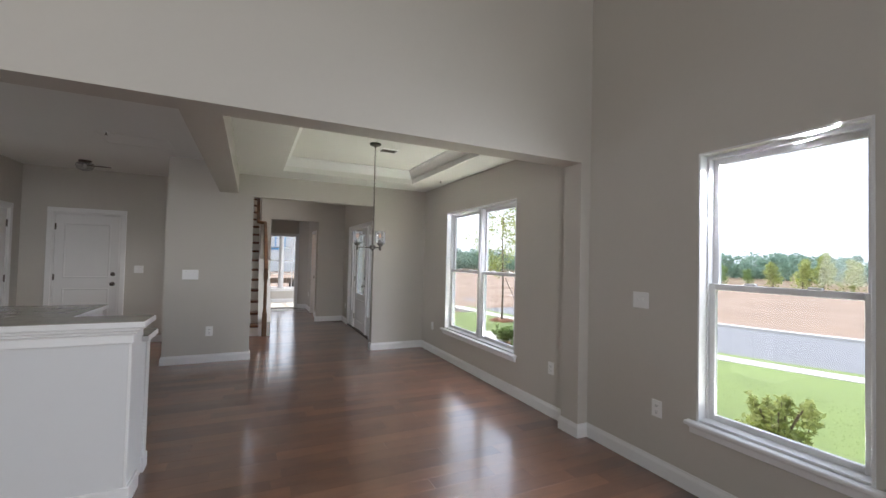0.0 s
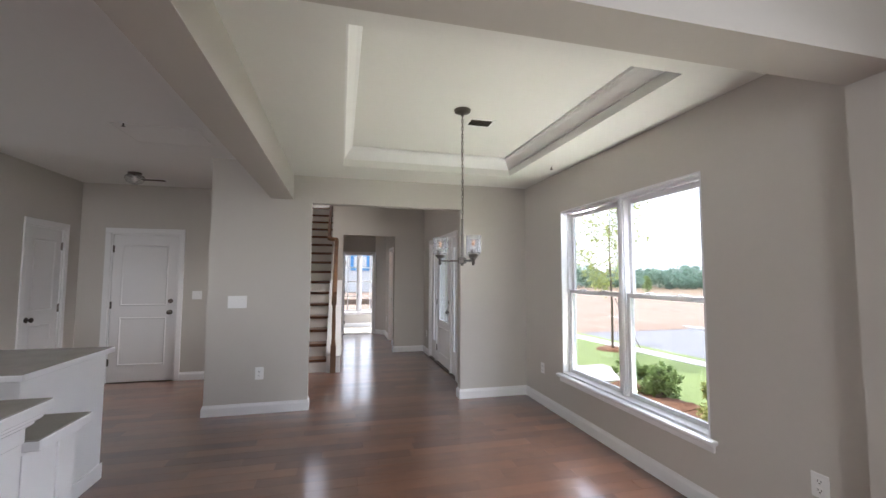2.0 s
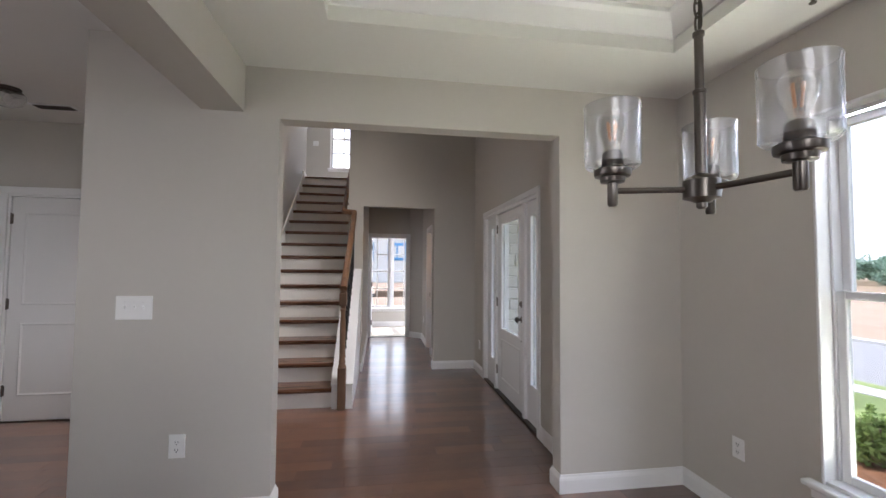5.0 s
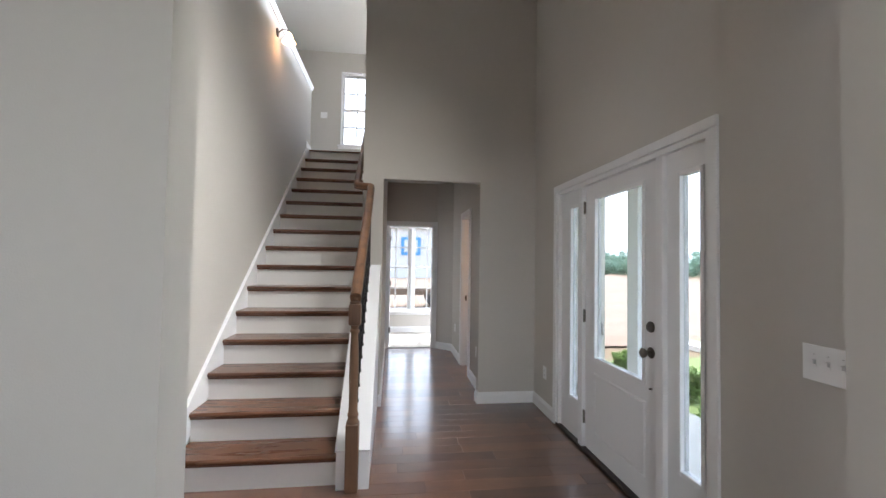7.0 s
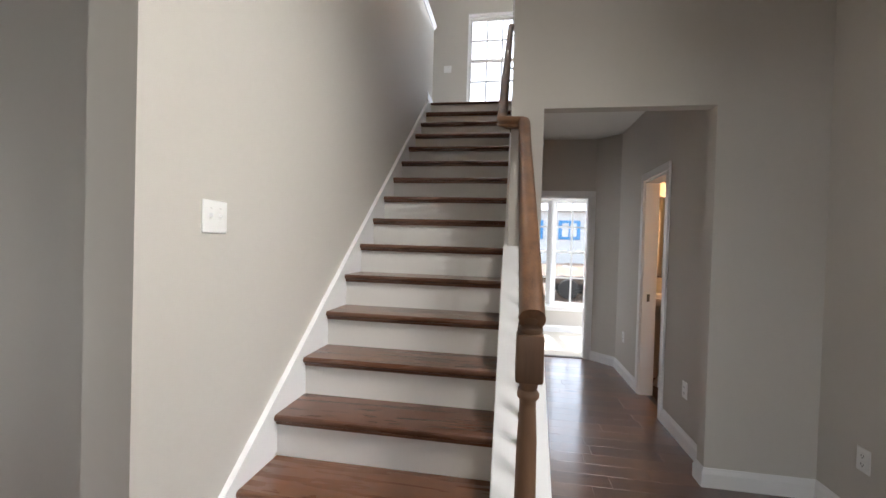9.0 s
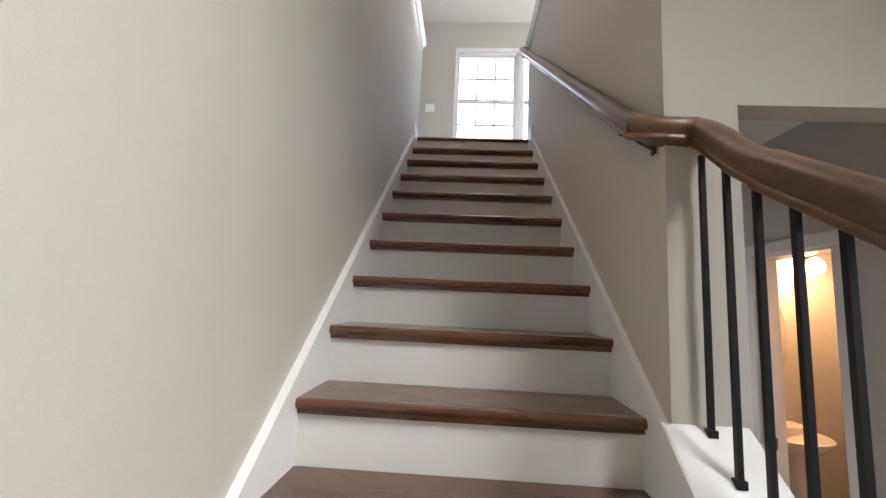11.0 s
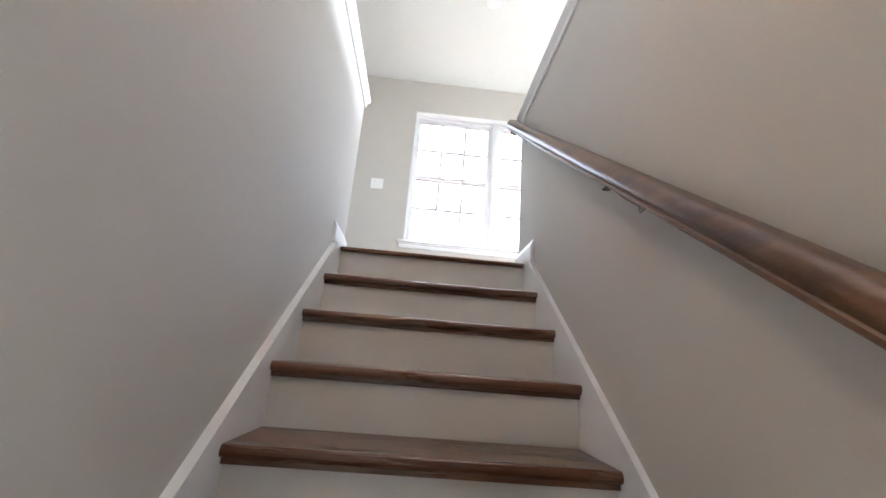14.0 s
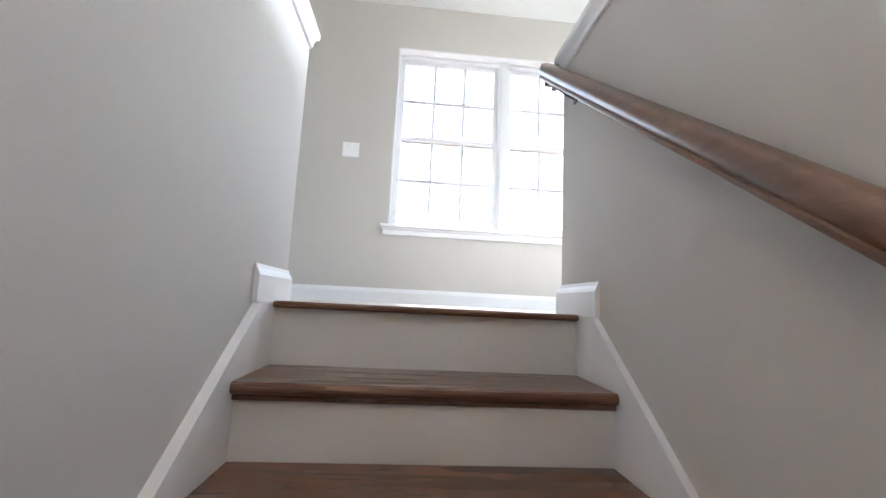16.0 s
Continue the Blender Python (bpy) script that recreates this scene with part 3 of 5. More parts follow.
half = [(0.026, -0.040), (0.030, -0.035), (0.030, -0.026), (0.0265, -0.021), (0.028, -0.015), (0.033, -0.008), (0.0355, 0.006), (0.034, 0.020), (0.028, 0.033), (0.019, 0.040), (0.008, 0.043)]
railprof = half + [(-u, v) for u, v in reversed(half)]


def railz(y):
    return 1.190 + (y - 8.37) * 0.628


def flowing(p, steps=5):
    """A smooth line through points."""
    p = [Vector(q) for q in p]
    q = [p[0] * 2 - p[1]] + p + [p[-1] * 2 - p[-2]]
    out = []
    for i in range(1, len(q) - 2):
        for k in range(steps):
            t = k / steps
            out.append(0.5 * (2 * q[i] + (q[i + 1] - q[i - 1]) * t + (2 * q[i - 1] - 5 * q[i] + 4 * q[i + 1] - q[i + 2]) * t * t + (3 * q[i] - q[i - 1] - 3 * q[i + 1] + q[i + 2]) * t ** 3))
    return [tuple(v) for v in out] + [tuple(p[-1])]


part("handrail", sweep([(0.541, 8.36, railz(8.36)), (0.541, 9.60, railz(9.60))], railprof), RAILW, railing, "sloped oak handrail over the balusters", smooth=True)
part("gooseneck", sweep(flowing([(0.541, 9.585, railz(9.585)), (0.541, 9.66, railz(9.66) + 0.004), (0.541, 9.735, railz(9.735) + 0.022), (0.540, 9.80, 2.122), (0.533, 9.836, 2.147), (0.505, 9.845, 2.151), (0.45, 9.850, 2.155), (0.412, 9.862, 2.164), (0.400, 9.90, 2.193)]), [(u, v * 0.88) for u, v in railprof]), RAILW, railing, "oak easing that turns the rail onto the wall", smooth=True)
part("wall_rail", sweep([(0.400, 9.885, 2.172), (0.400, 12.49, 4.137)], [(u * 0.95, v * (0.82 if v > 0 else 0.72)) for u, v in railprof]), RAILW, railing, "oak handrail along the wall", smooth=True)
part("rail_return", sweep([(0.400, 12.47, 4.112), (0.44, 12.485, 4.12), (0.462, 12.485, 4.12)], railprof), RAILW, railing)
for k in range(14):
    y = 9.832 - k * 0.0985
    z0 = incline(y, LIFT - 0.004)
    z1 = railz(y) - 0.028
    part("baluster", boxes((0.541 - 0.0065, 0.541 + 0.0065, y - 0.0065, y + 0.0065, z0, z1), (0.541 - 0.011, 0.541 + 0.011, y - 0.011, y + 0.011, z0, z0 + 0.018)), BLACKIRON, railing)
for y in (9.93, 11.11, 12.33):
    z = 2.183 + (y - 9.885) * 0.75
    arm = tube([(0.400, y + 0.045, z + 0.002), (0.405, y + 0.035, z - 0.022), (0.428, y + 0.008, z - 0.060), (0.455, y - 0.012, z - 0.086)], 0.0065, 8)
    box(arm, 0.388, 0.412, y + 0.01, y + 0.075, z - 0.014, z - 0.008, bevel=0.002)
    b = part("rail_bracket", arm, DARKMETAL, railing, "dark metal rail bracket")
    part("rosette", boxes((0.452, 0.460, y - 0.026, y + 0.002, z - 0.106, z - 0.068), bevel=0.004), NICKEL, b)


# ---------------------------------------------------------------- doors, casings
def casing_parts(parent, u0, u1, top, w=0.07, d=0.018, sill=0.0):
    """Casing round an opening, in the wall's own frame (y < 0 is the room side)."""
    prof = lambda a0, a1, z0, z1: boxes((a0, a1, -d, 0.0, z0, z1), bevel=0.004)
    part("casing", prof(u0 - w, u0, sill, top), TRIM, parent)
    part("casing", prof(u1, u1 + w, sill, top), TRIM, parent)
    part("casing", boxes((u0 - w, u1 + w, -d - 0.002, 0.0, top, top + w), bevel=0.004), TRIM, parent)


def jambs(parent, u0, u1, top, depth):
    part("jamb", boxes((u0, u0 + 0.018, -0.002, depth + 0.002, 0.0, top)), TRIM, parent)
    part("jamb", boxes((u1 - 0.018, u1, -0.002, depth + 0.002, 0.0, top)), TRIM, parent)
    part("jamb", boxes((u0 + 0.018, u1 - 0.018, -0.002, depth + 0.002, top - 0.018, top)), TRIM, parent)


def panel(parent, u0, u1, z0, z1, y=0.0):
    """A raised moulded panel on a door face."""
    bm = bmesh.new()
    loops = []
    for inset, dep in ((0.0, 0.0), (0.010, -0.006), (0.020, -0.001), (0.034, 0.006), (0.055, 0.002)):
        loops.append([bm.verts.new((a, y + dep - 0.001, b)) for a, b in ((u0 + inset, z0 + inset), (u1 - inset, z0 + inset), (u1 - inset, z1 - inset), (u0 + inset, z1 - inset))])
    for a, b in zip(loops, loops[1:]):
        for i in range(4):
            bm.faces.new((a[i], a[(i + 1) % 4], b[(i + 1) % 4], b[i]))
    bm.faces.new(loops[-1])
    part("door_panel", bm, DOORW, parent)


def knob(parent, u, z, y=0.0, material=DARKMETAL, deadbolt=None):
    m = Matrix.Rotation(radians(90), 4, "X")
    bm = lathe([(0.032, 0.0), (0.032, 0.006), (0.014, 0.010), (0.012, 0.030), (0.020, 0.036), (0.028, 0.048), (0.028, 0.058), (0.018, 0.066), (0.004, 0.068)], segs=20)
    bmesh.ops.transform(bm, matrix=Matrix.Translation((u, y, z)) @ m, verts=bm.verts)
    part("door_knob", bm, material, parent, "round metal door knob", smooth=True)
    if deadbolt:
        bm = lathe([(0.032, 0.0), (0.032, 0.008), (0.026, 0.016), (0.010, 0.018)], segs=20)
        box(bm, -0.004, 0.004, -0.015, 0.015, 0.018, 0.030, bevel=0.001)
        bmesh.ops.transform(bm, matrix=Matrix.Translation((u, y, deadbolt)) @ m, verts=bm.verts)
        part("deadbolt", bm, material, parent, "round metal deadbolt", smooth=True)


def hinge(parent, u, z, y=0.0):
    bm = lathe([(0.007, -0.05), (0.007, 0.05)], (u, y - 0.006, z), 10)
    box(bm, u - 0.016, u + 0.016, y - 0.004, y, z - 0.045, z + 0.045)
    part("hinge", bm, NICKEL, parent)


def panel_door(name, origin, out, width, hinge_left, label, material_knob=DARKMETAL, deadbolt=None, height=2.04):
    """A shut two-panel door with its casing, in an opening of that width."""
    d = thing(name, label, "door", facing(origin, out), kind="structure")
    casing_parts(d, 0.0, width, height)
    jambs(d, 0.0, width, height, 0.12)
    part("stop", boxes((0.018, 0.03, 0.06, 0.12, 0.0, height - 0.02), (width - 0.03, width - 0.018, 0.06, 0.12, 0.0, height - 0.02)), TRIM, d)
    slab = part("door_leaf", boxes((0.022, width - 0.022, 0.012, 0.055, 0.012, height - 0.022), bevel=0.002), DOORW, d)
    m = 0.13
    panel(slab, m, width - m, 1.04, height - 0.16, 0.012)
    panel(slab, m, width - m, 0.23, 0.88, 0.012)
    ku = width - 0.085 if hinge_left else 0.085
    knob(slab, ku, 0.945, 0.012, material_knob, deadbolt)
    for z in (0.28, 1.05, 1.82):
        hinge(d, 0.02 if hinge_left else width - 0.02, z, 0.012)
    part("threshold", boxes((0.018, width - 0.018, 0.0, 0.10, 0.0, 0.012)), NICKEL, d)
    return d


panel_door("door_garage", (-2.43, 8.40, 0), (0, 1, 0), 0.83, True, "closed white two-panel door with dark knob and deadbolt", deadbolt=1.10)
panel_door("door_pantry", (-2.80, 7.45, 0), (-1, 0, 0), 0.63, False, "closed white two-panel pantry door with a dark knob")

# front door with two sidelights; u runs towards the dining room
door = thing("door_front", "closed white front door with a tall glass light and two glazed sidelights", "front door", facing((2.23, 9.275, 0), (1, 0, 0)), kind="structure")
U = lambda y: 9.275 - y
W = U(7.50)
casing_parts(door, 0.0, W, 2.06, w=0.055)
part("head_jamb", boxes((0.0, W, -0.002, 0.16, 2.03, 2.06)), TRIM, door)
for y in (9.275, 7.53):
    part("jamb", boxes((U(y), U(y) + 0.03, -0.002, 0.16, 0.0, 2.03)), TRIM, door)
for y0, y1 in ((8.86, 8.80), (7.905, 7.845)):
    part("mullion_post", boxes((U(y0), U(y1), 0.0, 0.16, 0.0, 2.03), bevel=0.003), TRIM, door)
part("door_sill", boxes((0.0, W, -0.012, 0.17, 0.0, 0.022), bevel=0.003), DARKMETAL, door, "dark metal threshold")


def glazed_panel(name, y0, y1, z0, z1, gy0, gy1, gz0, gz1, label, dy=0.03):
    """A stile-and-rail leaf with a glass light; y falls along u."""
    u0, u1, g0, g1 = U(y0), U(y1), U(gy0), U(gy1)
    d0, d1 = dy, dy + 0.045
    leaf = part(name, boxes((u0, g0, d0, d1, z0, z1), (g1, u1, d0, d1, z0, z1), (g0, g1, d0, d1, gz1, z1), (g0, g1, d0, d1, z0, gz0)), DOORW, door, label)
    for s in ((g0 - 0.022, g0 + 0.004, gz0 - 0.022, gz1 + 0.022), (g1 - 0.004, g1 + 0.022, gz0 - 0.022, gz1 + 0.022)):
        part("glass_bead", boxes((s[0], s[1], d0 - 0.009, d0 - 0.001, s[2], s[3]), bevel=0.003), TRIM, leaf)
    for s in ((gz0 - 0.022, gz0 + 0.004), (gz1 - 0.004, gz1 + 0.022)):
        part("glass_bead", boxes((g0 + 0.004, g1 - 0.004, d0 - 0.008, d0 - 0.001, s[0], s[1]), bevel=0.003), TRIM, leaf)
    p = part("pane", boxes((g0, g1, d0 + 0.018, d0 + 0.026, gz0, gz1)), GLASS, leaf)
    p.visible_shadow = False
    return leaf


leaf = glazed_panel("door_leaf", 8.795, 7.91, 0.025, 2.026, 8.645, 8.06, 0.73, 1.91, "white door leaf with a tall clear glass light")
panel(leaf, U(8.66), U(8.04), 0.17, 0.62, 0.03)
knob(leaf, U(7.985), 0.913, 0.03, NICKEL, deadbolt=1.062)
for z in (0.25, 1.02, 1.86):
    hinge(door, U(8.80), z, 0.024)
for z in (0.913, 1.062):
    part("strike_plate", boxes((U(7.925), U(7.895), 0.026, 0.031, z - 0.03, z + 0.03)), DARKMETAL, door)
part("door_viewer", lathe([(0.01, 0.0), (0.01, 0.006), (0.004, 0.008)], (U(7.985), 0.026, 0.703), 12), DARKMETAL, leaf)
glazed_panel("sidelight", 9.245, 8.86, 0.022, 2.03, 9.06, 8.907, 0.33, 1.89, "white sidelight with a narrow clear pane")
glazed_panel("sidelight", 7.845, 7.53, 0.022, 2.03, 7.742, 7.592, 0.36, 1.895, "white sidelight with a narrow clear pane")

# cased openings of the hall: powder room and end room
d = thing("door_powder_room", "white cased powder room doorway with the door swung inside", "doorway", facing((1.73, 11.39, 0), (1, 0, 0)), kind="structure")
casing_parts(d, 0.0, 0.56, 2.03)
jambs(d, 0.0, 0.56, 2.03, 0.12)
part("strike_plate", boxes((0.019, 0.022, 0.04, 0.065, 0.89, 0.96)), NICKEL, d)
leaf = part("door_leaf", boxes((0.555, 0.60, 0.13, 0.66, 0.012, 2.01), bevel=0.002), DOORW, d, "white door leaf standing open into the room")
d = thing("door_end_room", "white cased doorway to a carpeted room with its door open", "doorway", facing((0.70, 12.52, 0), (0, 1, 0)), kind="structure")
casing_parts(d, 0.0, 0.73, 2.01)
jambs(d, 0.0, 0.73, 2.01, 0.12)
leaf = part("door_leaf", boxes((-0.005, 0.030, 0.125, 0.80, 0.012, 1.99), bevel=0.002), DOORW, d, "white door leaf standing open into the room")
for z in (0.28, 1.05, 1.8):
    hinge(d, 0.03, z, 0.12)
part("threshold", boxes((0.0, 0.73, 0.0, 0.06, 0.0, 0.008)), DARKMETAL, d)


# ---------------------------------------------------------------- windows
def window(name, origin, out, width, height, units, label, grid=None, rail=0.5):
    """Double-hung windows side by side in one opening: jamb liner, sashes, panes, stool and apron."""
    w = thing(name, label, "window", facing(origin, out), kind="structure")
    j = 0.015
    part("window_frame", boxes((0, j, -0.004, 0.15, 0, height), (width - j, width, -0.004, 0.15, 0, height), (j, width - j, -0.004, 0.15, height - j, height), (j, width - j, 0.0, 0.15, 0, 0.02), bevel=0.003), VINYL, w)
    mull = 0.052
    uw = (width - 2 * j - mull * (units - 1)) / units
    for i in range(units):
        u0 = j + i * (uw + mull)
        u1 = u0 + uw
        if i:
            part("mullion", boxes((u0 - mull, u0, 0.052, 0.15, 0.02, height - j), (u0 - mull + 0.012, u0 - 0.012, 0.046, 0.052, 0.02, height - j), bevel=0.002), VINYL, w)
        part("track", boxes((u0, u0 + 0.013, 0.066, 0.15, 0.02, height - j), (u1 - 0.013, u1, 0.066, 0.15, 0.02, height - j), (u0 + 0.013, u1 - 0.013, 0.066, 0.15, height - j - 0.02, height - j), bevel=0.002), VINYL, w)
        a0, a1 = u0 + 0.013, u1 - 0.013
        zm = 0.02 + (height - j - 0.02) * rail
        for low in (True, False):
            z0, z1 = (0.02, zm + 0.02) if low else (zm - 0.02, height - j - 0.02)
            d0 = 0.076 if low else 0.112
            d1 = d0 + 0.032
            s = 0.036
            sash = part("sash", boxes((a0, a0 + s, d0, d1, z0, z1), (a1 - s, a1, d0, d1, z0, z1), (a0 + s, a1 - s, d0, d1, z0, z0 + s), (a0 + s, a1 - s, d0, d1, z1 - s, z1), bevel=0.003), VINYL, w)
            g = part("pane", boxes((a0 + s - 0.004, a1 - s + 0.004, d0 + 0.012, d0 + 0.018, z0 + s - 0.004, z1 - s + 0.004)), GLASS, sash)
            g.visible_shadow = False
            if grid:
                nx, nz = grid
                for k in range(1, nx):
                    u = a0 + s + (a1 - a0 - 2 * s) * k / nx
                    part("muntin", boxes((u - 0.0125, u + 0.0125, d0 + 0.006, d0 + 0.024, z0 + s, z1 - s)), GRILLE, sash)
                for k in range(1, nz):
                    z = z0 + s + (z1 - z0 - 2 * s) * k / nz
                    part("muntin", boxes((a0 + s, a1 - s, d0 + 0.007, d0 + 0.023, z - 0.0125, z + 0.0125)), GRILLE, sash)
            if low:
                for f in (0.3, 0.7):
                    u = a0 + (a1 - a0) * f
                    part("sash_lock", boxes((u - 0.03, u + 0.03, d0 + 0.004, d0 + 0.03, z1, z1 + 0.012), bevel=0.003), VINYL, sash)
    part("window_sill", boxes((-0.055, width + 0.055, -0.055, 0.0, -0.022, 0.004), (0.004, width - 0.004, 0.0, 0.05, -0.001, 0.004), bevel=0.006), TRIM, w, "white stool below the sashes")
    part("apron", boxes((-0.035, width + 0.035, -0.020, -0.001, -0.075, -0.022), (-0.04, width + 0.04, -0.032, -0.001, -0.037, -0.022), bevel=0.004), TRIM, w)
    return w


window("window_living", (XR, 2.03, 0.46), (1, 0, 0), 0.832, 1.727, 1, "white vinyl single-hung window with a painted sill")
window("window_dining", (XR, 5.80, 0.445), (1, 0, 0), 1.765, 1.708, 2, "white vinyl twin window with a painted sill")
window("window_end_room", (0.52, 14.06, 0.42), (0, 1, 0), 1.26, 1.75, 2, "white vinyl twin window in the carpeted room", grid=(2, 2))
window("window_landing", (-0.325, 14.06, 3.72), (0, 1, 0), 1.795, 1.495, 2, "white vinyl twin window with divided panes over the landing", grid=(3, 2))
# three windows out of view, added to frame the fill lamps' openings
window("unseen_window_foyer", (2.23, 8.45, 3.75), (1, 0, 0), 1.4, 1.4, 2, "unseen white vinyl twin window, added high over the front door for fill light")
window("unseen_window_back", (-0.5, -4.0, 0.9), (0, -1, 0), 2.0, 3.0, 2, "unseen white vinyl twin window, added at the back of the living room for fill light")
window("unseen_window_kitchen", (-7.0, 4.1, 1.05), (-1, 0, 0), 1.4, 1.1, 2, "unseen white vinyl twin window, added in the kitchen for fill light")


# ---------------------------------------------------------------- wall plates, fixtures
def plate(name, origin, out, gangs, label, outlet=False, w=None, h=0.118):
    """A wall plate with toggles or a duplex outlet; origin is its centre on the wall."""
    w = w or 0.072 + 0.046 * (gangs - 1)
    p = thing(name, label, "outlet" if outlet else "light switch", facing(origin, out))
    part("cover_plate", boxes((-w / 2, w / 2, -0.006, -0.0005, -h / 2, h / 2), bevel=0.0025), PLASTIC, p)
    for g in range(gangs):
        u = (g - (gangs - 1) / 2) * 0.046
        if outlet:
            for z in (-0.021, 0.021):
                face = part("receptacle", boxes((u - 0.017, u + 0.017, -0.0085, -0.006, z - 0.015, z + 0.015), bevel=0.001), PLASTIC, p)
                part("slot", boxes((u - 0.009, u - 0.006, -0.0092, -0.0084, z - 0.003, z + 0.007), (u + 0.006, u + 0.009, -0.0092, -0.0084, z - 0.003, z + 0.007), (u - 0.003, u + 0.003, -0.0092, -0.0084, z - 0.011, z - 0.006)), DARKSLOT, face)
        else:
            part("toggle", boxes((u - 0.005, u + 0.005, -0.018, -0.005, -0.002, 0.012), (u - 0.007, u + 0.007, -0.0075, -0.005, -0.014, 0.014), bevel=0.001), PLASTIC, p)
            part("screw", lathe([(0.003, 0.0), (0.003, 0.001)], (u, -0.0065, 0.03), 8), NICKEL, p)
    return p


plate("light_switch", (-0.435, YP, 1.177), (0, 1, 0), 3, "white three-gang toggle switch plate on the wall end", w=0.185, h=0.130)
plate("wall_outlet", (-0.193, YP, 0.417), (0, 1, 0), 1, "white duplex outlet near the floor of the wall end", True, w=0.085, h=0.130)
plate("light_switch", (XR, 2.45, 1.196), (1, 0, 0), 2, "white two-gang plate between window and pilaster", w=0.135)
plate("wall_outlet", (XR, 2.31, 0.45), (1, 0, 0), 1, "white duplex outlet beside the living room window", True, w=0.08)
plate("wall_outlet", (XR, 6.237, 0.414), (1, 0, 0), 1, "white duplex outlet in the dining room corner", True, w=0.08)
plate("wall_outlet", (XR, 3.43, 0.451), (1, 0, 0), 1, "white duplex outlet near the pilaster", True, w=0.08)
plate("light_switch", (-1.35, 8.40, 1.18), (0, 1, 0), 2, "white two-gang switch plate beside the garage door", w=0.125)
plate("light_switch", (-0.578, 8.565, 1.457), (-1, 0, 0), 2, "white two-gang switch plate at the foot of the stairs", w=0.125)
plate("light_switch", (2.23, 6.985, 1.09), (1, 0, 0), 3, "white three-gang switch plate beside the front door", w=0.18, h=0.125)
plate("wall_outlet", (2.23, 9.556, 0.379), (1, 0, 0), 1, "white duplex outlet in the foyer corner", True, w=0.08)
plate("wall_outlet", (1.73, 10.36, 0.40), (1, 0, 0), 1, "white duplex outlet in the hall by the powder room", True, w=0.08)
plate("wall_outlet", (1.73, 11.95, 0.42), (1, 0, 0), 1, "white duplex outlet at the far end of the hall", True, w=0.08)
plate("light_switch", (-0.65, 14.06, 4.308), (0, 1, 0), 2, "white two-gang switch plate beside the landing window", w=0.128)

# dining chandelier: canopy, chain, stem, three arms with clear seeded shades
CX, CY, HUB = 1.543, 4.914, 1.590
ch = thing("chandelier", "brushed nickel three-light chandelier with clear seeded glass shades on a chain", "chandelier", Matrix.Translation((CX, CY, HUB)))
part("canopy", lathe([(0.066, 0.0), (0.066, -0.008), (0.060, -0.020), (0.030, -0.032), (0.012, -0.036), (0.010, -0.05)][::-1], (0, 0, ZT - HUB - 0.001), 28), NICKEL, ch, "round nickel ceiling canopy", smooth=True)
part("stem", lathe([(0.011, 0.0), (0.011, 0.165), (0.013, 0.167), (0.013, 0.173), (0.0085, 0.175), (0.0085, 0.285), (0.011, 0.287), (0.011, 0.295), (0.004, 0.30)], (0, 0, 0.02), 16), NICKEL, ch, smooth=True)
part("hub", lathe([(0.006, -0.052), (0.010, -0.048), (0.010, -0.040), (0.022, -0.034), (0.034, -0.030), (0.034, 0.006), (0.028, 0.012), (0.012, 0.02)], (0, 0, 0), 24), NICKEL, ch, smooth=True)
top, bot = ZT - HUB - 0.045, 0.322
n = 27
link_len = (top - bot) / n
for i in range(n):
    z = bot + (i + 0.5) * link_len
    pts = []
    for k in range(13):
        a = 2 * math.pi * k / 12
        s, u = 0.0085 * math.sin(a), (link_len * 0.5 + 0.006) * math.cos(a)
        pts.append((s if i % 2 else 0.0, 0.0 if i % 2 else s, z + u))
    bm = bmesh.new()
    ring = [Vector(p) for p in pts[:-1]]
    for k in range(12):
        a, b = ring[k], ring[(k + 1) % 12]
        d = (b - a).normalized()
        side = d.orthogonal().normalized()
        up = d.cross(side)
        q0 = [bm.verts.new(a + (side * math.cos(t) + up * math.sin(t)) * 0.0022) for t in (0, 1.57, 3.14, 4.71)]
        q1 = [bm.verts.new(b + (side * math.cos(t) + up * math.sin(t)) * 0.0022) for t in (0, 1.57, 3.14, 4.71)]
        for j in range(4):
            bm.faces.new((q0[j], q0[(j + 1) % 4], q1[(j + 1) % 4], q1[j]))
    part("chain_link", bm, NICKEL, ch)
part("lamp_cord", tube([(0.004, 0.003, bot - 0.01), (0.006, -0.004, bot + 0.2), (-0.005, 0.004, bot + 0.5), (0.0, 0.0, top)], 0.0022, 6), NICKEL, ch)
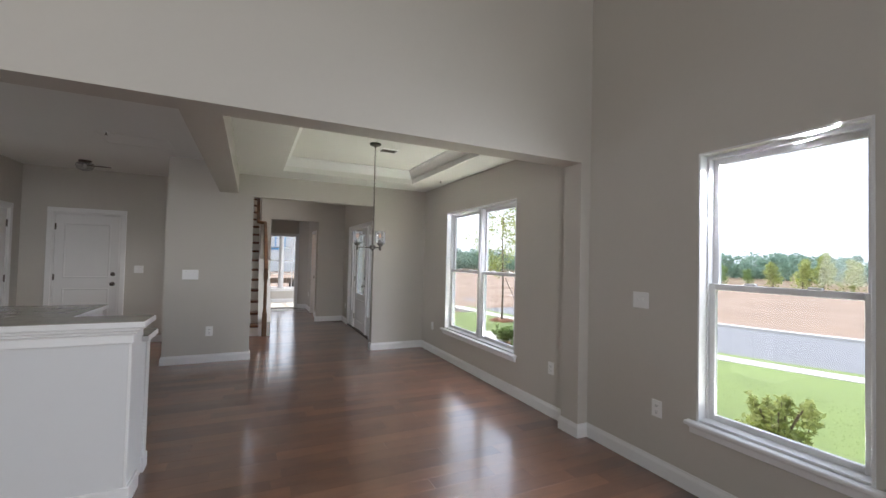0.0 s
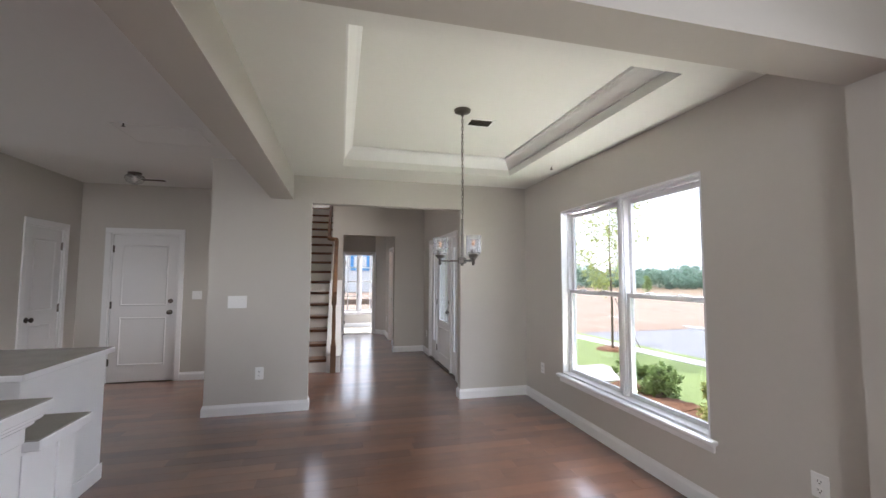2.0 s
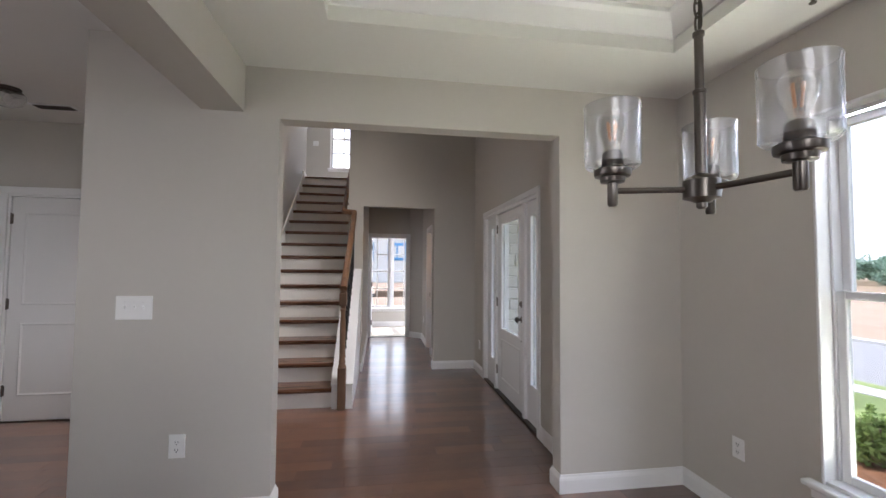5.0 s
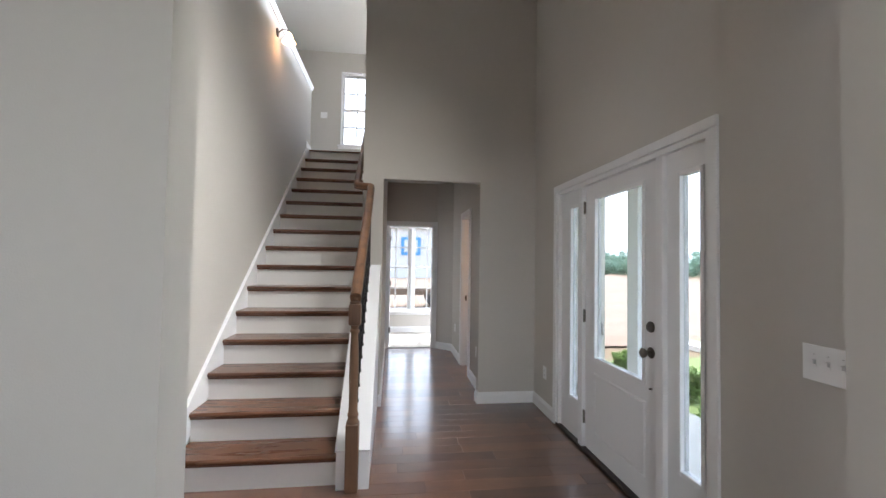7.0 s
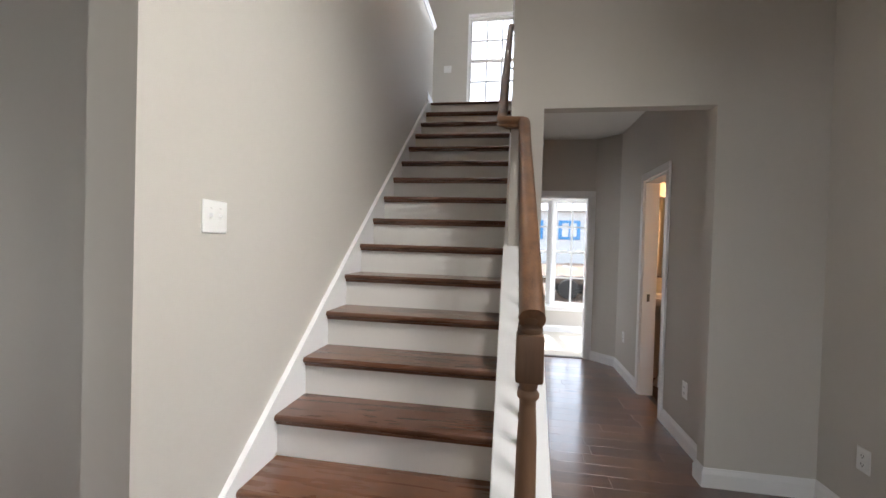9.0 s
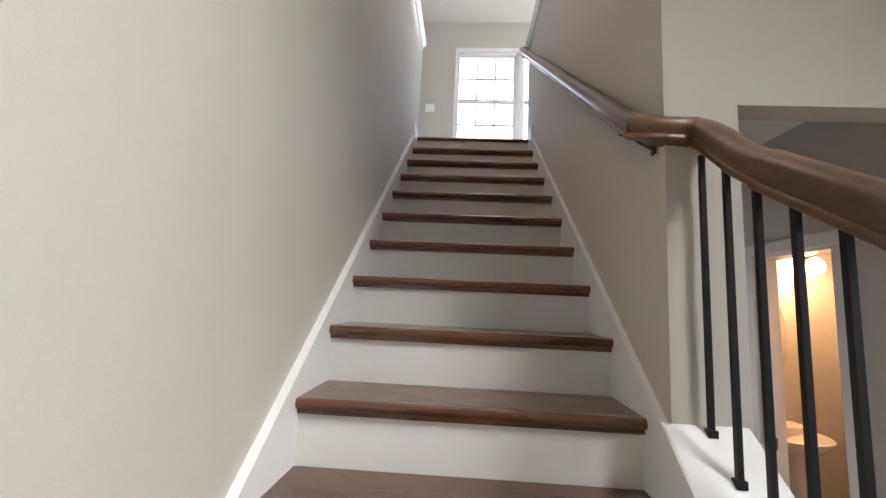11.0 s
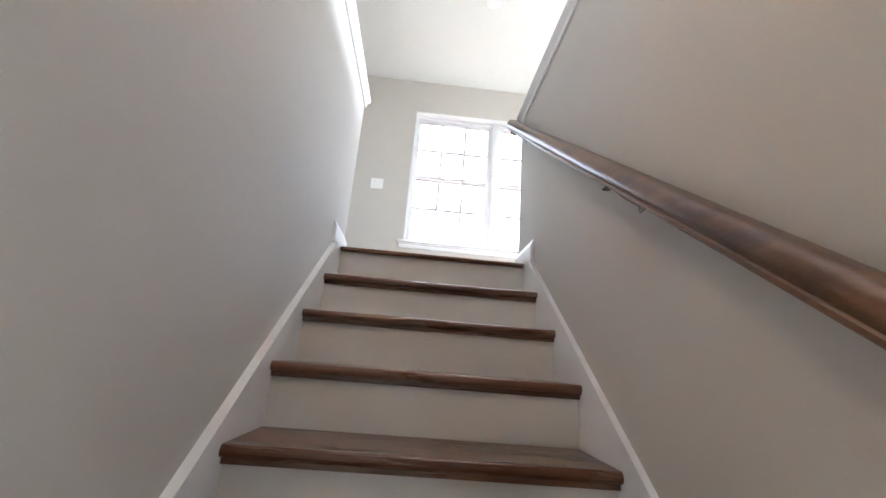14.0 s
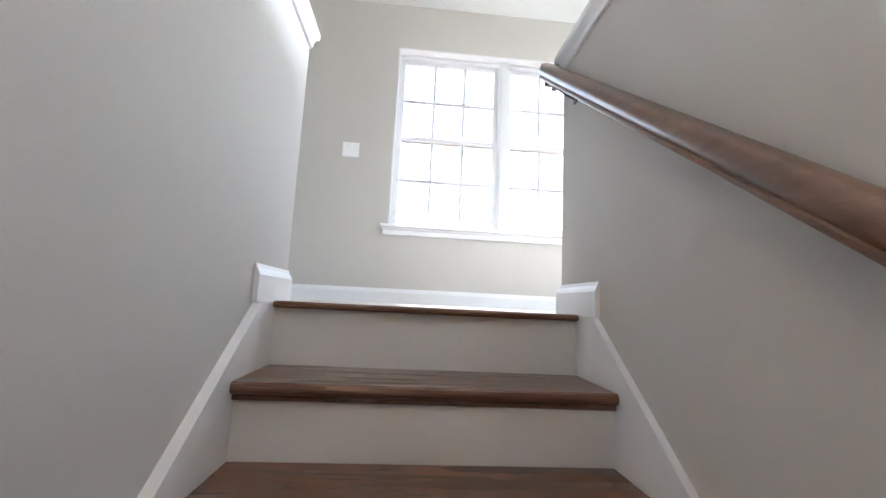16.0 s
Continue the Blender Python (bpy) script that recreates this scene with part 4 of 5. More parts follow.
for deg in (163.0, 43.0, -78.0):
    a = radians(deg)
    ax, ay, R = math.cos(a), math.sin(a), 0.172
    ex, ey = ax * R, ay * R
    part("arm", tube([(ax * 0.02, ay * 0.02, -0.012), (ex, ey, -0.012)], 0.0065, 10), NICKEL, ch, smooth=True)
    cup = part("socket_cup", lathe([(0.008, -0.044), (0.0105, -0.040), (0.0105, 0.004), (0.024, 0.006), (0.026, 0.016), (0.035, 0.018), (0.037, 0.022), (0.037, 0.032), (0.030, 0.036), (0.021, 0.038), (0.021, 0.066), (0.016, 0.072)], (ex, ey, 0), 28), NICKEL, ch, "nickel cup and lamp socket", smooth=True)
    bm = bmesh.new()
    lathe([(0.024, 0.034), (0.050, 0.036), (0.0555, 0.042), (0.0560, 0.160), (0.0572, 0.164), (0.0566, 0.168), (0.0540, 0.168), (0.0530, 0.163), (0.0530, 0.045), (0.024, 0.040)], (ex, ey, 0), 40, bm, cap=False)
    sh = part("shade", bm, SEEDED, ch, "clear seeded glass cylinder shade", smooth=True)
    sh.visible_shadow = False
    bulb = part("bulb", lathe([(0.013, 0.070), (0.015, 0.084), (0.023, 0.104), (0.0295, 0.120), (0.030, 0.131), (0.026, 0.145), (0.016, 0.155), (0.002, 0.158)], (ex, ey, 0), 24), BULBGLASS, ch, "clear filament bulb, unlit", smooth=True)
    bulb.visible_shadow = False
    for k in range(4):
        t = k * 1.57
        part("filament", tube([(ex + 0.006 * math.cos(t), ey + 0.006 * math.sin(t), 0.096), (ex + 0.010 * math.cos(t), ey + 0.010 * math.sin(t), 0.134)], 0.0022, 6), FILAMENT, bulb)


def vent(name, x, y, z, sx, sy, label, n=9):
    v = thing(name, label, "vent", Matrix.Translation((x, y, z)))
    part("frame", boxes((-sx, sx, -sy, -sy + 0.022, -0.008, 0), (-sx, sx, sy - 0.022, sy, -0.008, 0), (-sx, -sx + 0.022, -sy + 0.022, sy - 0.022, -0.008, 0), (sx - 0.022, sx, -sy + 0.022, sy - 0.022, -0.008, 0), bevel=0.002), TRIM, v)
    part("backing", boxes((-sx + 0.022, sx - 0.022, -sy + 0.022, sy - 0.022, -0.003, -0.0005)), DARKSLOT, v)
    for k in range(n):
        u = -sy + 0.03 + (2 * sy - 0.06) * k / (n - 1)
        part("slat", boxes((-sx + 0.022, sx - 0.022, u - 0.004, u + 0.002, -0.009, -0.003)), DARKMETAL, v)
    return v


vent("ceiling_vent", 1.765, 5.13, ZT, 0.115, 0.085, "dark louvred ceiling vent beside the chandelier canopy")
vent("ceiling_vent", -1.80, 7.98, CEIL1, 0.16, 0.07, "dark louvred ceiling vent in the garage hall", 7)


def sprinkler(x, y, z):
    s = thing("fire_sprinkler", "small white and brass ceiling sprinkler head", "sprinkler", Matrix.Translation((x, y, z)))
    part("escutcheon", lathe([(0.034, -0.001), (0.030, -0.006), (0.012, -0.008)], segs=20), TRIM, s, smooth=True)
    part("head", lathe([(0.006, -0.008), (0.006, -0.03), (0.014, -0.032), (0.014, -0.035)], segs=12), NICKEL, s, smooth=True)


sprinkler(2.70, 5.61, ZS)
sprinkler(-1.14, 5.73, CEIL1)
sprinkler(1.20, 11.2, CEIL1)


def smoke_detector(x, y, z):
    s = thing("smoke_detector", "round white smoke detector on the ceiling", "smoke detector", Matrix.Translation((x, y, z)))
    part("body", lathe([(0.066, -0.001), (0.066, -0.02), (0.050, -0.034), (0.02, -0.036)], segs=28), PLASTIC, s, smooth=True)


smoke_detector(1.15, 10.25, CEIL1)
smoke_detector(0.30, 12.9, CEIL2)
hatch = thing("attic_hatch", "white flush access panel in the kitchen ceiling", "hatch", Matrix.Translation((-0.925, 6.0, CEIL1)))
part("panel", boxes((-0.318, 0.318, -0.243, 0.243, -0.005, -0.0005)), CEIL, hatch)
part("rim", boxes((-0.325, 0.325, -0.25, -0.245, -0.007, -0.0005), (-0.325, 0.325, 0.245, 0.25, -0.007, -0.0005), (-0.325, -0.320, -0.245, 0.245, -0.007, -0.0005), (0.320, 0.325, -0.245, 0.245, -0.007, -0.0005)), CEIL, hatch)

# flush lamp in the garage hall
fl = thing("ceiling_light", "bronze flush ceiling light with a clear glass shade, unlit", "ceiling light", Matrix.Translation((-1.86, 7.62, CEIL1)))
part("base", lathe([(0.075, -0.001), (0.072, -0.018), (0.03, -0.026), (0.012, -0.045)], segs=28), DARKMETAL, fl, smooth=True)
for k in range(3):
    a = k * 2.094
    part("arm", tube([(0.02 * math.cos(a), 0.02 * math.sin(a), -0.03), (0.10 * math.cos(a), 0.10 * math.sin(a), -0.045)], 0.006, 8), DARKMETAL, fl)
sh = part("shade", lathe([(0.10, -0.045), (0.105, -0.075), (0.085, -0.115), (0.04, -0.14), (0.01, -0.145)], segs=28), SEEDED, fl, "clear glass bowl shade", smooth=True)
part("bulb", lathe([(0.012, -0.045), (0.026, -0.075), (0.026, -0.095), (0.01, -0.115)], segs=16), CERAMIC, fl, smooth=True)

# lit sconce on the stair wall
sc = thing("wall_sconce", "lit bronze wall sconce with an amber bell glass shade", "wall lamp", facing((-0.578, 10.50, 3.98), (-1, 0, 0)))
part("back_plate", lathe([(0.05, 0.0), (0.045, 0.012), (0.02, 0.018)], segs=20), DARKMETAL, sc, smooth=True).matrix_local = Matrix.Rotation(radians(90), 4, "X")
part("arm", tube([(0, -0.015, 0), (0, -0.06, 0.045), (0, -0.11, 0.04), (0, -0.13, 0.0)], 0.006, 8), DARKMETAL, sc)
part("shade", lathe([(0.022, 0.0), (0.035, -0.02), (0.045, -0.06), (0.055, -0.085), (0.075, -0.105)], (0, -0.13, 0), 28, cap=False), WARMGLASS, sc, "lit frosted bell shade", smooth=True)
ld = bpy.data.lights.new("sconce_bulb", "POINT")
ld.energy, ld.color, ld.shadow_soft_size = 0.2, (1.0, 0.62, 0.30), 0.03
lo = new("sconce_bulb", ld)
lo.location = (-0.578 + 0.13, 10.50, 3.84)

# ---------------------------------------------------------------- kitchen
bar = thing("breakfast_bar", "white half-wall bar with a raised grey ledge and crown trim", "bar counter")
part("half_wall", boxes((-3.4, -0.335, 3.250, 3.470, 0.0, 0.985)), PANELG, bar, "pale grey painted half wall")
part("end_cap", boxes((-0.335, -0.318, 3.2465, 3.474, 0.0, 0.985), bevel=0.003), TRIM, bar, "white painted end cap")
part("plinth", boxes((-3.4, -0.312, 3.236, 3.250, 0.0, 0.11), (-0.318, -0.304, 3.236, 3.474, 0.0, 0.11), bevel=0.003), TRIM, bar)
part("crown_trim", boxes((-3.4, -0.310, 3.234, 3.476, 0.930, 0.985), (-3.4, -0.292, 3.222, 3.484, 0.985, 1.004), (-3.4, -0.272, 3.208, 3.490, 1.004, 1.026), bevel=0.007), TRIM, bar)
part("ledge", boxes((-3.4, -0.250, 3.192, 3.495, 1.026, 1.060), bevel=0.005), TRIM, bar, "white moulded edge of the ledge")
part("ledge_top", boxes((-3.4, -0.256, 3.198, 3.489, 1.058, 1.064)), QUARTZ, bar, "grey solid-surface ledge")
low = thing("kitchen_counter", "white base cabinets under a grey countertop behind the bar", "kitchen counter")
part("cabinet", boxes((-3.4, -0.375, 3.498, 3.74, 0.10, 0.885)), TRIM, low)
part("toe_kick", boxes((-3.4, -0.43, 3.498, 3.68, 0.0, 0.10)), DARKSLOT, low)
part("end_panel", boxes((-0.375, -0.330, 3.498, 3.745, 0.0, 0.885), bevel=0.002), TRIM, low)
part("corner_post", boxes((-0.345, -0.322, 3.66, 3.752, 0.0, 0.885), (-0.35, -0.314, 3.65, 3.76, 0.0, 0.10), bevel=0.003), TRIM, low)
part("worktop_support", boxes((-3.4, -0.335, 3.498, 3.745, 0.885, 0.893)), TRIM, low)
part("countertop_edge", boxes((-3.4, -0.283, 3.498, 3.785, 0.893, 0.928), bevel=0.004), TRIM, low, "pale edge of the countertop")
part("countertop", boxes((-3.4, -0.289, 3.498, 3.779, 0.926, 0.932)), QUARTZ, low, "grey speckled countertop")
isl = thing("kitchen_island", "white kitchen island with a grey countertop", "kitchen island")
part("cabinet", boxes((-3.6, -1.05, 4.66, 5.38, 0.0, 0.893)), TRIM, isl)
part("end_panel", boxes((-1.05, -1.022, 4.60, 5.42, 0.0, 0.893), bevel=0.002), TRIM, isl)
part("base_trim", boxes((-1.022, -1.010, 4.60, 5.43, 0.0, 0.11), (-3.6, -1.05, 5.38, 5.39, 0.0, 0.11), bevel=0.003), TRIM, isl)
part("countertop_edge", boxes((-3.6, -0.978, 4.54, 5.45, 0.893, 0.928), bevel=0.004), TRIM, isl, "pale edge of the countertop")
part("countertop", boxes((-3.6, -0.984, 4.546, 5.444, 0.926, 0.932)), QUARTZ, isl, "grey speckled countertop")

# ---------------------------------------------------------------- powder room
ped = thing("pedestal_sink", "white ceramic pedestal sink in the powder room", "sink", Matrix.Translation((2.10, 11.70, 0)))
bm = lathe([(0.10, 0.80), (0.17, 0.82), (0.22, 0.87), (0.235, 0.90), (0.225, 0.905), (0.20, 0.88), (0.12, 0.85), (0.03, 0.845)], segs=28)
part("basin", bm, CERAMIC, ped, smooth=True)
part("pedestal", lathe([(0.13, 0.0), (0.12, 0.04), (0.085, 0.10), (0.075, 0.5), (0.095, 0.75), (0.12, 0.82)], segs=24), CERAMIC, ped, smooth=True)
part("back_ledge", boxes((-0.22, 0.22, 0.10, 0.245, 0.83, 0.93), bevel=0.015), CERAMIC, ped)
part("faucet", tube([(0, 0.15, 0.93), (0, 0.15, 1.03), (0, 0.08, 1.05), (0, 0.04, 1.02)], 0.011, 10), NICKEL, ped, "nickel faucet", smooth=True)
mir = thing("oval_mirror", "frameless oval mirror above the pedestal sink", "mirror", Matrix.Translation((2.08, 11.949, 1.52)) @ Matrix.Rotation(radians(90), 4, "X"))
bm = lathe([(0.30, 0.0), (0.30, 0.004), (0.285, 0.007)], segs=48)
bmesh.ops.scale(bm, vec=(0.78, 1.45, 1), verts=bm.verts)
part("glass", bm, MIRROR, mir, smooth=True)
vl = thing("vanity_light", "lit three-globe vanity light in warm glass", "wall lamp")
part("bar", boxes((2.08, 2.54, 11.915, 11.949, 2.10, 2.15), bevel=0.006), NICKEL, vl)
for x in (2.14, 2.31, 2.48):
    part("globe", lathe([(0.02, 0.06), (0.05, 0.03), (0.06, -0.01), (0.045, -0.05), (0.015, -0.065)], (x, 11.86, 2.05), 18), WARMGLASS, vl, "lit warm globe", smooth=True)
ld = bpy.data.lights.new("vanity_bulb", "POINT")
ld.energy, ld.color, ld.shadow_soft_size = 4.5, (1.0, 0.52, 0.22), 0.06
lo = new("vanity_bulb", ld)
lo.location = (2.31, 11.72, 2.0)

# ---------------------------------------------------------------- outdoors
GZ = -0.45
# the street runs straight past the house and bends away from it to the south
BEND, RB = Vector((8.95, 11.0)), 25.0
SIDE = Vector((1.0, 0.07)).normalized()


def street_line(off, north=200.0, bend=42, tail=160.0):
    """Points along the street, off metres beyond its near edge."""
    c = BEND + SIDE * RB
    along = Vector((-SIDE.y, SIDE.x))
    pts = [BEND + SIDE * off + along * ((north - BEND.y) * k / 6) for k in range(6, 0, -1)]
    for k in range(31):
        a = radians(bend) * k / 30
        pts.append(c - (Matrix.Rotation(a, 2) @ SIDE) * (RB - off))
    pts.append(pts[-1] + (pts[-1] - pts[-2]).normalized() * tail)
    return pts


def strip(name, o0, o1, z0, z1, material, label, cat, north=200.0):
    """A band of ground that follows the street from one offset to another."""
    bm = bmesh.new()
    rows = [[bm.verts.new((p.x, p.y, z)) for p in street_line(o, north) for z in (z0, z1)] for o in (o0, o1)]
    n = len(rows[0]) // 2
    for k in range(n - 1):
        a, b = rows
        i0, i1 = 2 * k, 2 * k + 2
        for q in ((a[i0 + 1], a[i1 + 1], b[i1 + 1], b[i0 + 1]), (a[i0], a[i1], a[i1 + 1], a[i0 + 1]), (b[i0], b[i0 + 1], b[i1 + 1], b[i1])):
            bm.faces.new(q)
    for k in (0, n - 1):
        bm.faces.new((rows[0][2 * k], rows[0][2 * k + 1], rows[1][2 * k + 1], rows[1][2 * k]))
    return solid(name, bm, material, label, cat, "structure")


bm = bmesh.new()
N = 3000
for a in ((-N, -N), (N, -N), (N, N), (-N, N)):
    bm.verts.new((*a, GZ - 0.12))
bm.faces.new(bm.verts)
solid("ground", bm, DRYFIELD, "dry tan field that runs to the horizon", "ground", "structure")
strip("lawn", -14.0, -0.95, GZ - 0.11, GZ, GRASS, "mown green front lawn", "lawn", 13.6)
strip("pavement", -0.95, -0.45, GZ - 0.11, GZ + 0.01, CONCRETE, "pale concrete sidewalk", "pavement")
strip("verge", -0.45, -0.07, GZ - 0.11, GZ - 0.005, GRASS, "strip of grass between walk and road", "lawn")
strip("kerb_near", -0.07, 0.05, GZ - 0.11, GZ - 0.03, CONCRETE, "pale concrete kerb", "kerb")
strip("road", 0.05, 5.05, GZ - 0.11, GZ - 0.08, ASPHALT, "grey asphalt street", "road")
strip("kerb_far", 5.05, 5.32, GZ - 0.11, GZ + 0.0, CONCRETE, "pale concrete kerb", "kerb")


def rough_patch(name, x0, x1, y0, y1, z, amp, n, material, label, cat, seed=0.0, scale=0.35, m=None):
    bm = bmesh.new()
    grid = []
    for i in range(n + 1):
        row = []
        for j in range(n + 1):
            x, y = x0 + (x1 - x0) * i / n, y0 + (y1 - y0) * j / n
            e = min(i, j, n - i, n - j)
            k = 0.0 if e == 0 else 1.0
            row.append(bm.verts.new((x, y, z + k * amp * noise.fractal(Vector((x * scale, y * scale, seed)), 1.0, 2.0, 4) + (0 if e else -0.1))))
        grid.append(row)
    for i in range(n):
        for j in range(n):
            bm.faces.new((grid[i][j], grid[i + 1][j], grid[i + 1][j + 1], grid[i][j + 1]))
    if m:
        bmesh.ops.transform(bm, matrix=m, verts=bm.verts)
    return solid(name, bm, material, label, cat, "structure")


bank = bmesh.new()
line = street_line(5.32, 90.0)
grid = []
for p, q in zip(line, line[1:]):
    steps = max(1, int((q - p).length / 0.6))
    grid += [p.lerp(q, k / steps) for k in range(steps)]
grid = [p for p in grid if p.y > -45]
rows = []
for k in range(46):
    d = 26.0 * (k / 45) ** 1.5
    rows.append([bank.verts.new((p.x + d, p.y, GZ - 0.02 + min(1.0, d / 2.0) * (0.10 + 0.20 * noise.fractal(Vector(((p.x + d) * 0.3, p.y * 0.3, 2.0)), 1.0, 2.0, 5)) - (0.35 if k == 45 else 0))) for p in grid])
for a, b in zip(rows, rows[1:]):
    for k in range(len(grid) - 1):
        bank.faces.new((a[k], a[k + 1], b[k + 1], b[k]))
solid("dirt_lot", bank, DIRT, "graded bare dirt lot across the street", "ground", "structure", smooth=True)
rough_patch("dirt_yard", -30, 24, 15.0, 75, GZ + 0.03, 0.15, 90, DIRT, "bare dirt of the building site behind the house", "ground", 9.0)
rough_patch("mulch_bed", XR + 0.18, 4.55, -3.8, 6.7, GZ + 0.05, 0.05, 60, MULCH, "red-brown mulch bed along the house", "mulch", 5.0, 2.5)
rough_patch("mulch_bed_side", 4.45, 5.75, 4.7, 6.75, GZ + 0.05, 0.05, 30, MULCH, "red-brown mulch bed under the dining window", "mulch", 7.0, 2.5)
rough_patch("mulch_bed_porch", 3.80, 5.75, 6.7, 8.45, GZ + 0.05, 0.05, 30, MULCH, "red-brown mulch bed beside the porch", "mulch", 6.0, 2.5)
solid("walkway", boxes((3.75, 6.15, 8.50, 9.75, GZ - 0.1, GZ + 0.03), bevel=0.008), CONCRETE, "pale concrete front walk", "walkway", "structure")
solid("porch_slab", boxes((2.39, 3.78, 6.80, 10.5, GZ, -0.06), bevel=0.01), CONCRETE, "pale concrete porch slab", "porch", "structure")
pc = thing("porch_column", "square white porch column with a cap and base", "column", Matrix.Translation((3.60, 10.16, -0.06)))
part("shaft", boxes((-0.105, 0.105, -0.105, 0.105, 0.0, 2.68), bevel=0.006), SIDING, pc)
part("base", boxes((-0.13, 0.13, -0.13, 0.13, 0.0, 0.20), bevel=0.006), SIDING, pc)
part("capital", boxes((-0.13, 0.13, -0.13, 0.13, 2.45, 2.68), (-0.145, 0.145, -0.145, 0.145, 2.40, 2.45), bevel=0.006), SIDING, pc)
stone = thing("stone_veneer", "pale grey stone veneer beside the front door", "stone veneer", kind="structure")
rs = random.Random(7)
z = GZ
while z < 2.6:
    hgt = rs.uniform(0.11, 0.19)
    x = 2.40
    while x < 2.94:
        wd = min(rs.uniform(0.15, 0.34), 2.95 - x)
        part("stone", boxes((x + 0.006, x + wd - 0.006, 9.83 - rs.uniform(0.025, 0.05), 9.829, z + 0.006, z + hgt - 0.006), bevel=0.006), BRICKM, stone)
        x += wd
    z += hgt


def leaves(bm, centre, radius, count, size, rng, squash=1.0, shell=0.35):
    """Many small leaf blades scattered through a rounded, uneven volume."""
    for _ in range(count):
        d = Vector((rng.gauss(0, 1), rng.gauss(0, 1), rng.gauss(0, 1))).normalized()
        r = radius * (shell + (1 - shell) * rng.random() ** 0.5) * (0.82 + 0.36 * noise.noise(d * 2.1 + Vector(centre)))
        p = Vector(centre) + Vector((d.x * r, d.y * r, d.z * r * squash))
        s = size * rng.uniform(0.6, 1.3)
        a = Vector((rng.gauss(0, 1), rng.gauss(0, 1), rng.gauss(0, 0.7))).normalized()
        b = a.orthogonal().normalized()
        b = Matrix.Rotation(rng.uniform(0, 6.28), 3, a) @ b
        q = [bm.verts.new(p - a * s), bm.verts.new(p + b * s * 0.42), bm.verts.new(p + a * s), bm.verts.new(p - b * s * 0.42)]
        bm.faces.new(q)


def young_tree(x, y, h, label, seed, crown_r=1.0):
    rng = random.Random(seed)
    t = thing("young_tree", label, "tree", Matrix.Translation((x, y, GZ)))
    bm = bmesh.new()
    pts = [(0, 0, 0), (0.02, 0.01, h * 0.3), (-0.02, 0.02, h * 0.6), (0.01, 0, h * 0.97)]
    rad = [0.034, 0.027, 0.018, 0.005]
    rings = []
    for p, r in zip(pts, rad):
        rings.append([bm.verts.new((p[0] + r * math.cos(k * 0.785), p[1] + r * math.sin(k * 0.785), p[2])) for k in range(8)])
    for a, b in zip(rings, rings[1:]):
        for k in range(8):
            bm.faces.new((a[k], a[(k + 1) % 8], b[(k + 1) % 8], b[k]))
    lb = bmesh.new()
    for k in range(16):
        z = h * (0.33 + 0.60 * k / 15)
        a = rng.uniform(0, 6.28)
        L = crown_r * (1.0 - 0.65 * abs(k / 15 - 0.35)) * rng.uniform(0.7, 1.1)
        e = (L * math.cos(a), L * math.sin(a), z + L * 0.65)
        tube([(0, 0, z), (e[0] * 0.5, e[1] * 0.5, z + L * 0.25), e], 0.008, 5, bm)
        for f in (0.45, 0.75, 1.0):
            leaves(lb, (e[0] * f, e[1] * f, z + (e[2] - z) * f), 0.36, 62, 0.050, rng)
    part("trunk", bm, BARK, t, smooth=True)
    part("crown", lb, LEAFPALE, t, "sparse yellow-green leaves")
    part("stake", tube([(0.75, -0.15, 0), (0.1, 0.0, 1.35)], 0.012, 6), BARK, t, "thin guy stake leaning on the trunk")
    ring = bmesh.new()
    lathe([(0.42, 0.0), (0.37, 0.035), (0.26, 0.06), (0.10, 0.07), (0.03, 0.06)], (0, 0, 0), 28, ring)
    for v in ring.verts:
        v.co.z *= 1 + 0.35 * noise.noise(v.co * 5)
    part("mulch_ring", ring, MULCH, t, "mound of brown mulch round the trunk", smooth=True)
    return t


young_tree(7.62, 11.40, 4.2, "slender young street tree with sparse yellow-green leaves", 3)
young_tree(8.8, -6.0, 4.0, "slender young street tree with sparse yellow-green leaves", 5)


def shrub(x, y, r, seed, material, label):
    rng = random.Random(seed)
    t = thing("shrub", label, "shrub", Matrix.Translation((x, y, GZ + 0.02)), group="shrubs along the house")
    lb = bmesh.new()
    for k in range(9):
        a = rng.uniform(0, 6.28)
        q = r * rng.uniform(0.15, 0.75)
        leaves(lb, (q * math.cos(a), q * math.sin(a), r * rng.uniform(0.25, 0.95)), r * 0.44, 150, 0.038, rng, shell=0.1)
    bm = bmesh.new()
    for k in range(7):
        a = k * 0.9
        tube([(0, 0, -0.02), (r * 0.5 * math.cos(a), r * 0.5 * math.sin(a), r * 1.1)], 0.008, 5, bm)
    for k in range(16):
        a, q = rng.uniform(0, 6.28), r * rng.uniform(0.1, 0.8)
        base = Vector((q * math.cos(a), q * math.sin(a), r * 0.75))
        tip = base * 1.15 + Vector((0, 0, r * rng.uniform(0.15, 0.5)))
        tube([tuple(base), tuple(tip)], 0.004, 4, bm)
        for f in (0.3, 0.5, 0.7, 0.85, 1.0):
            leaves(lb, tuple(base.lerp(tip, f)), 0.05, 9, 0.034, rng, shell=0.1)
    part("stems", bm, BARK, t)
    part("foliage", lb, material, t)


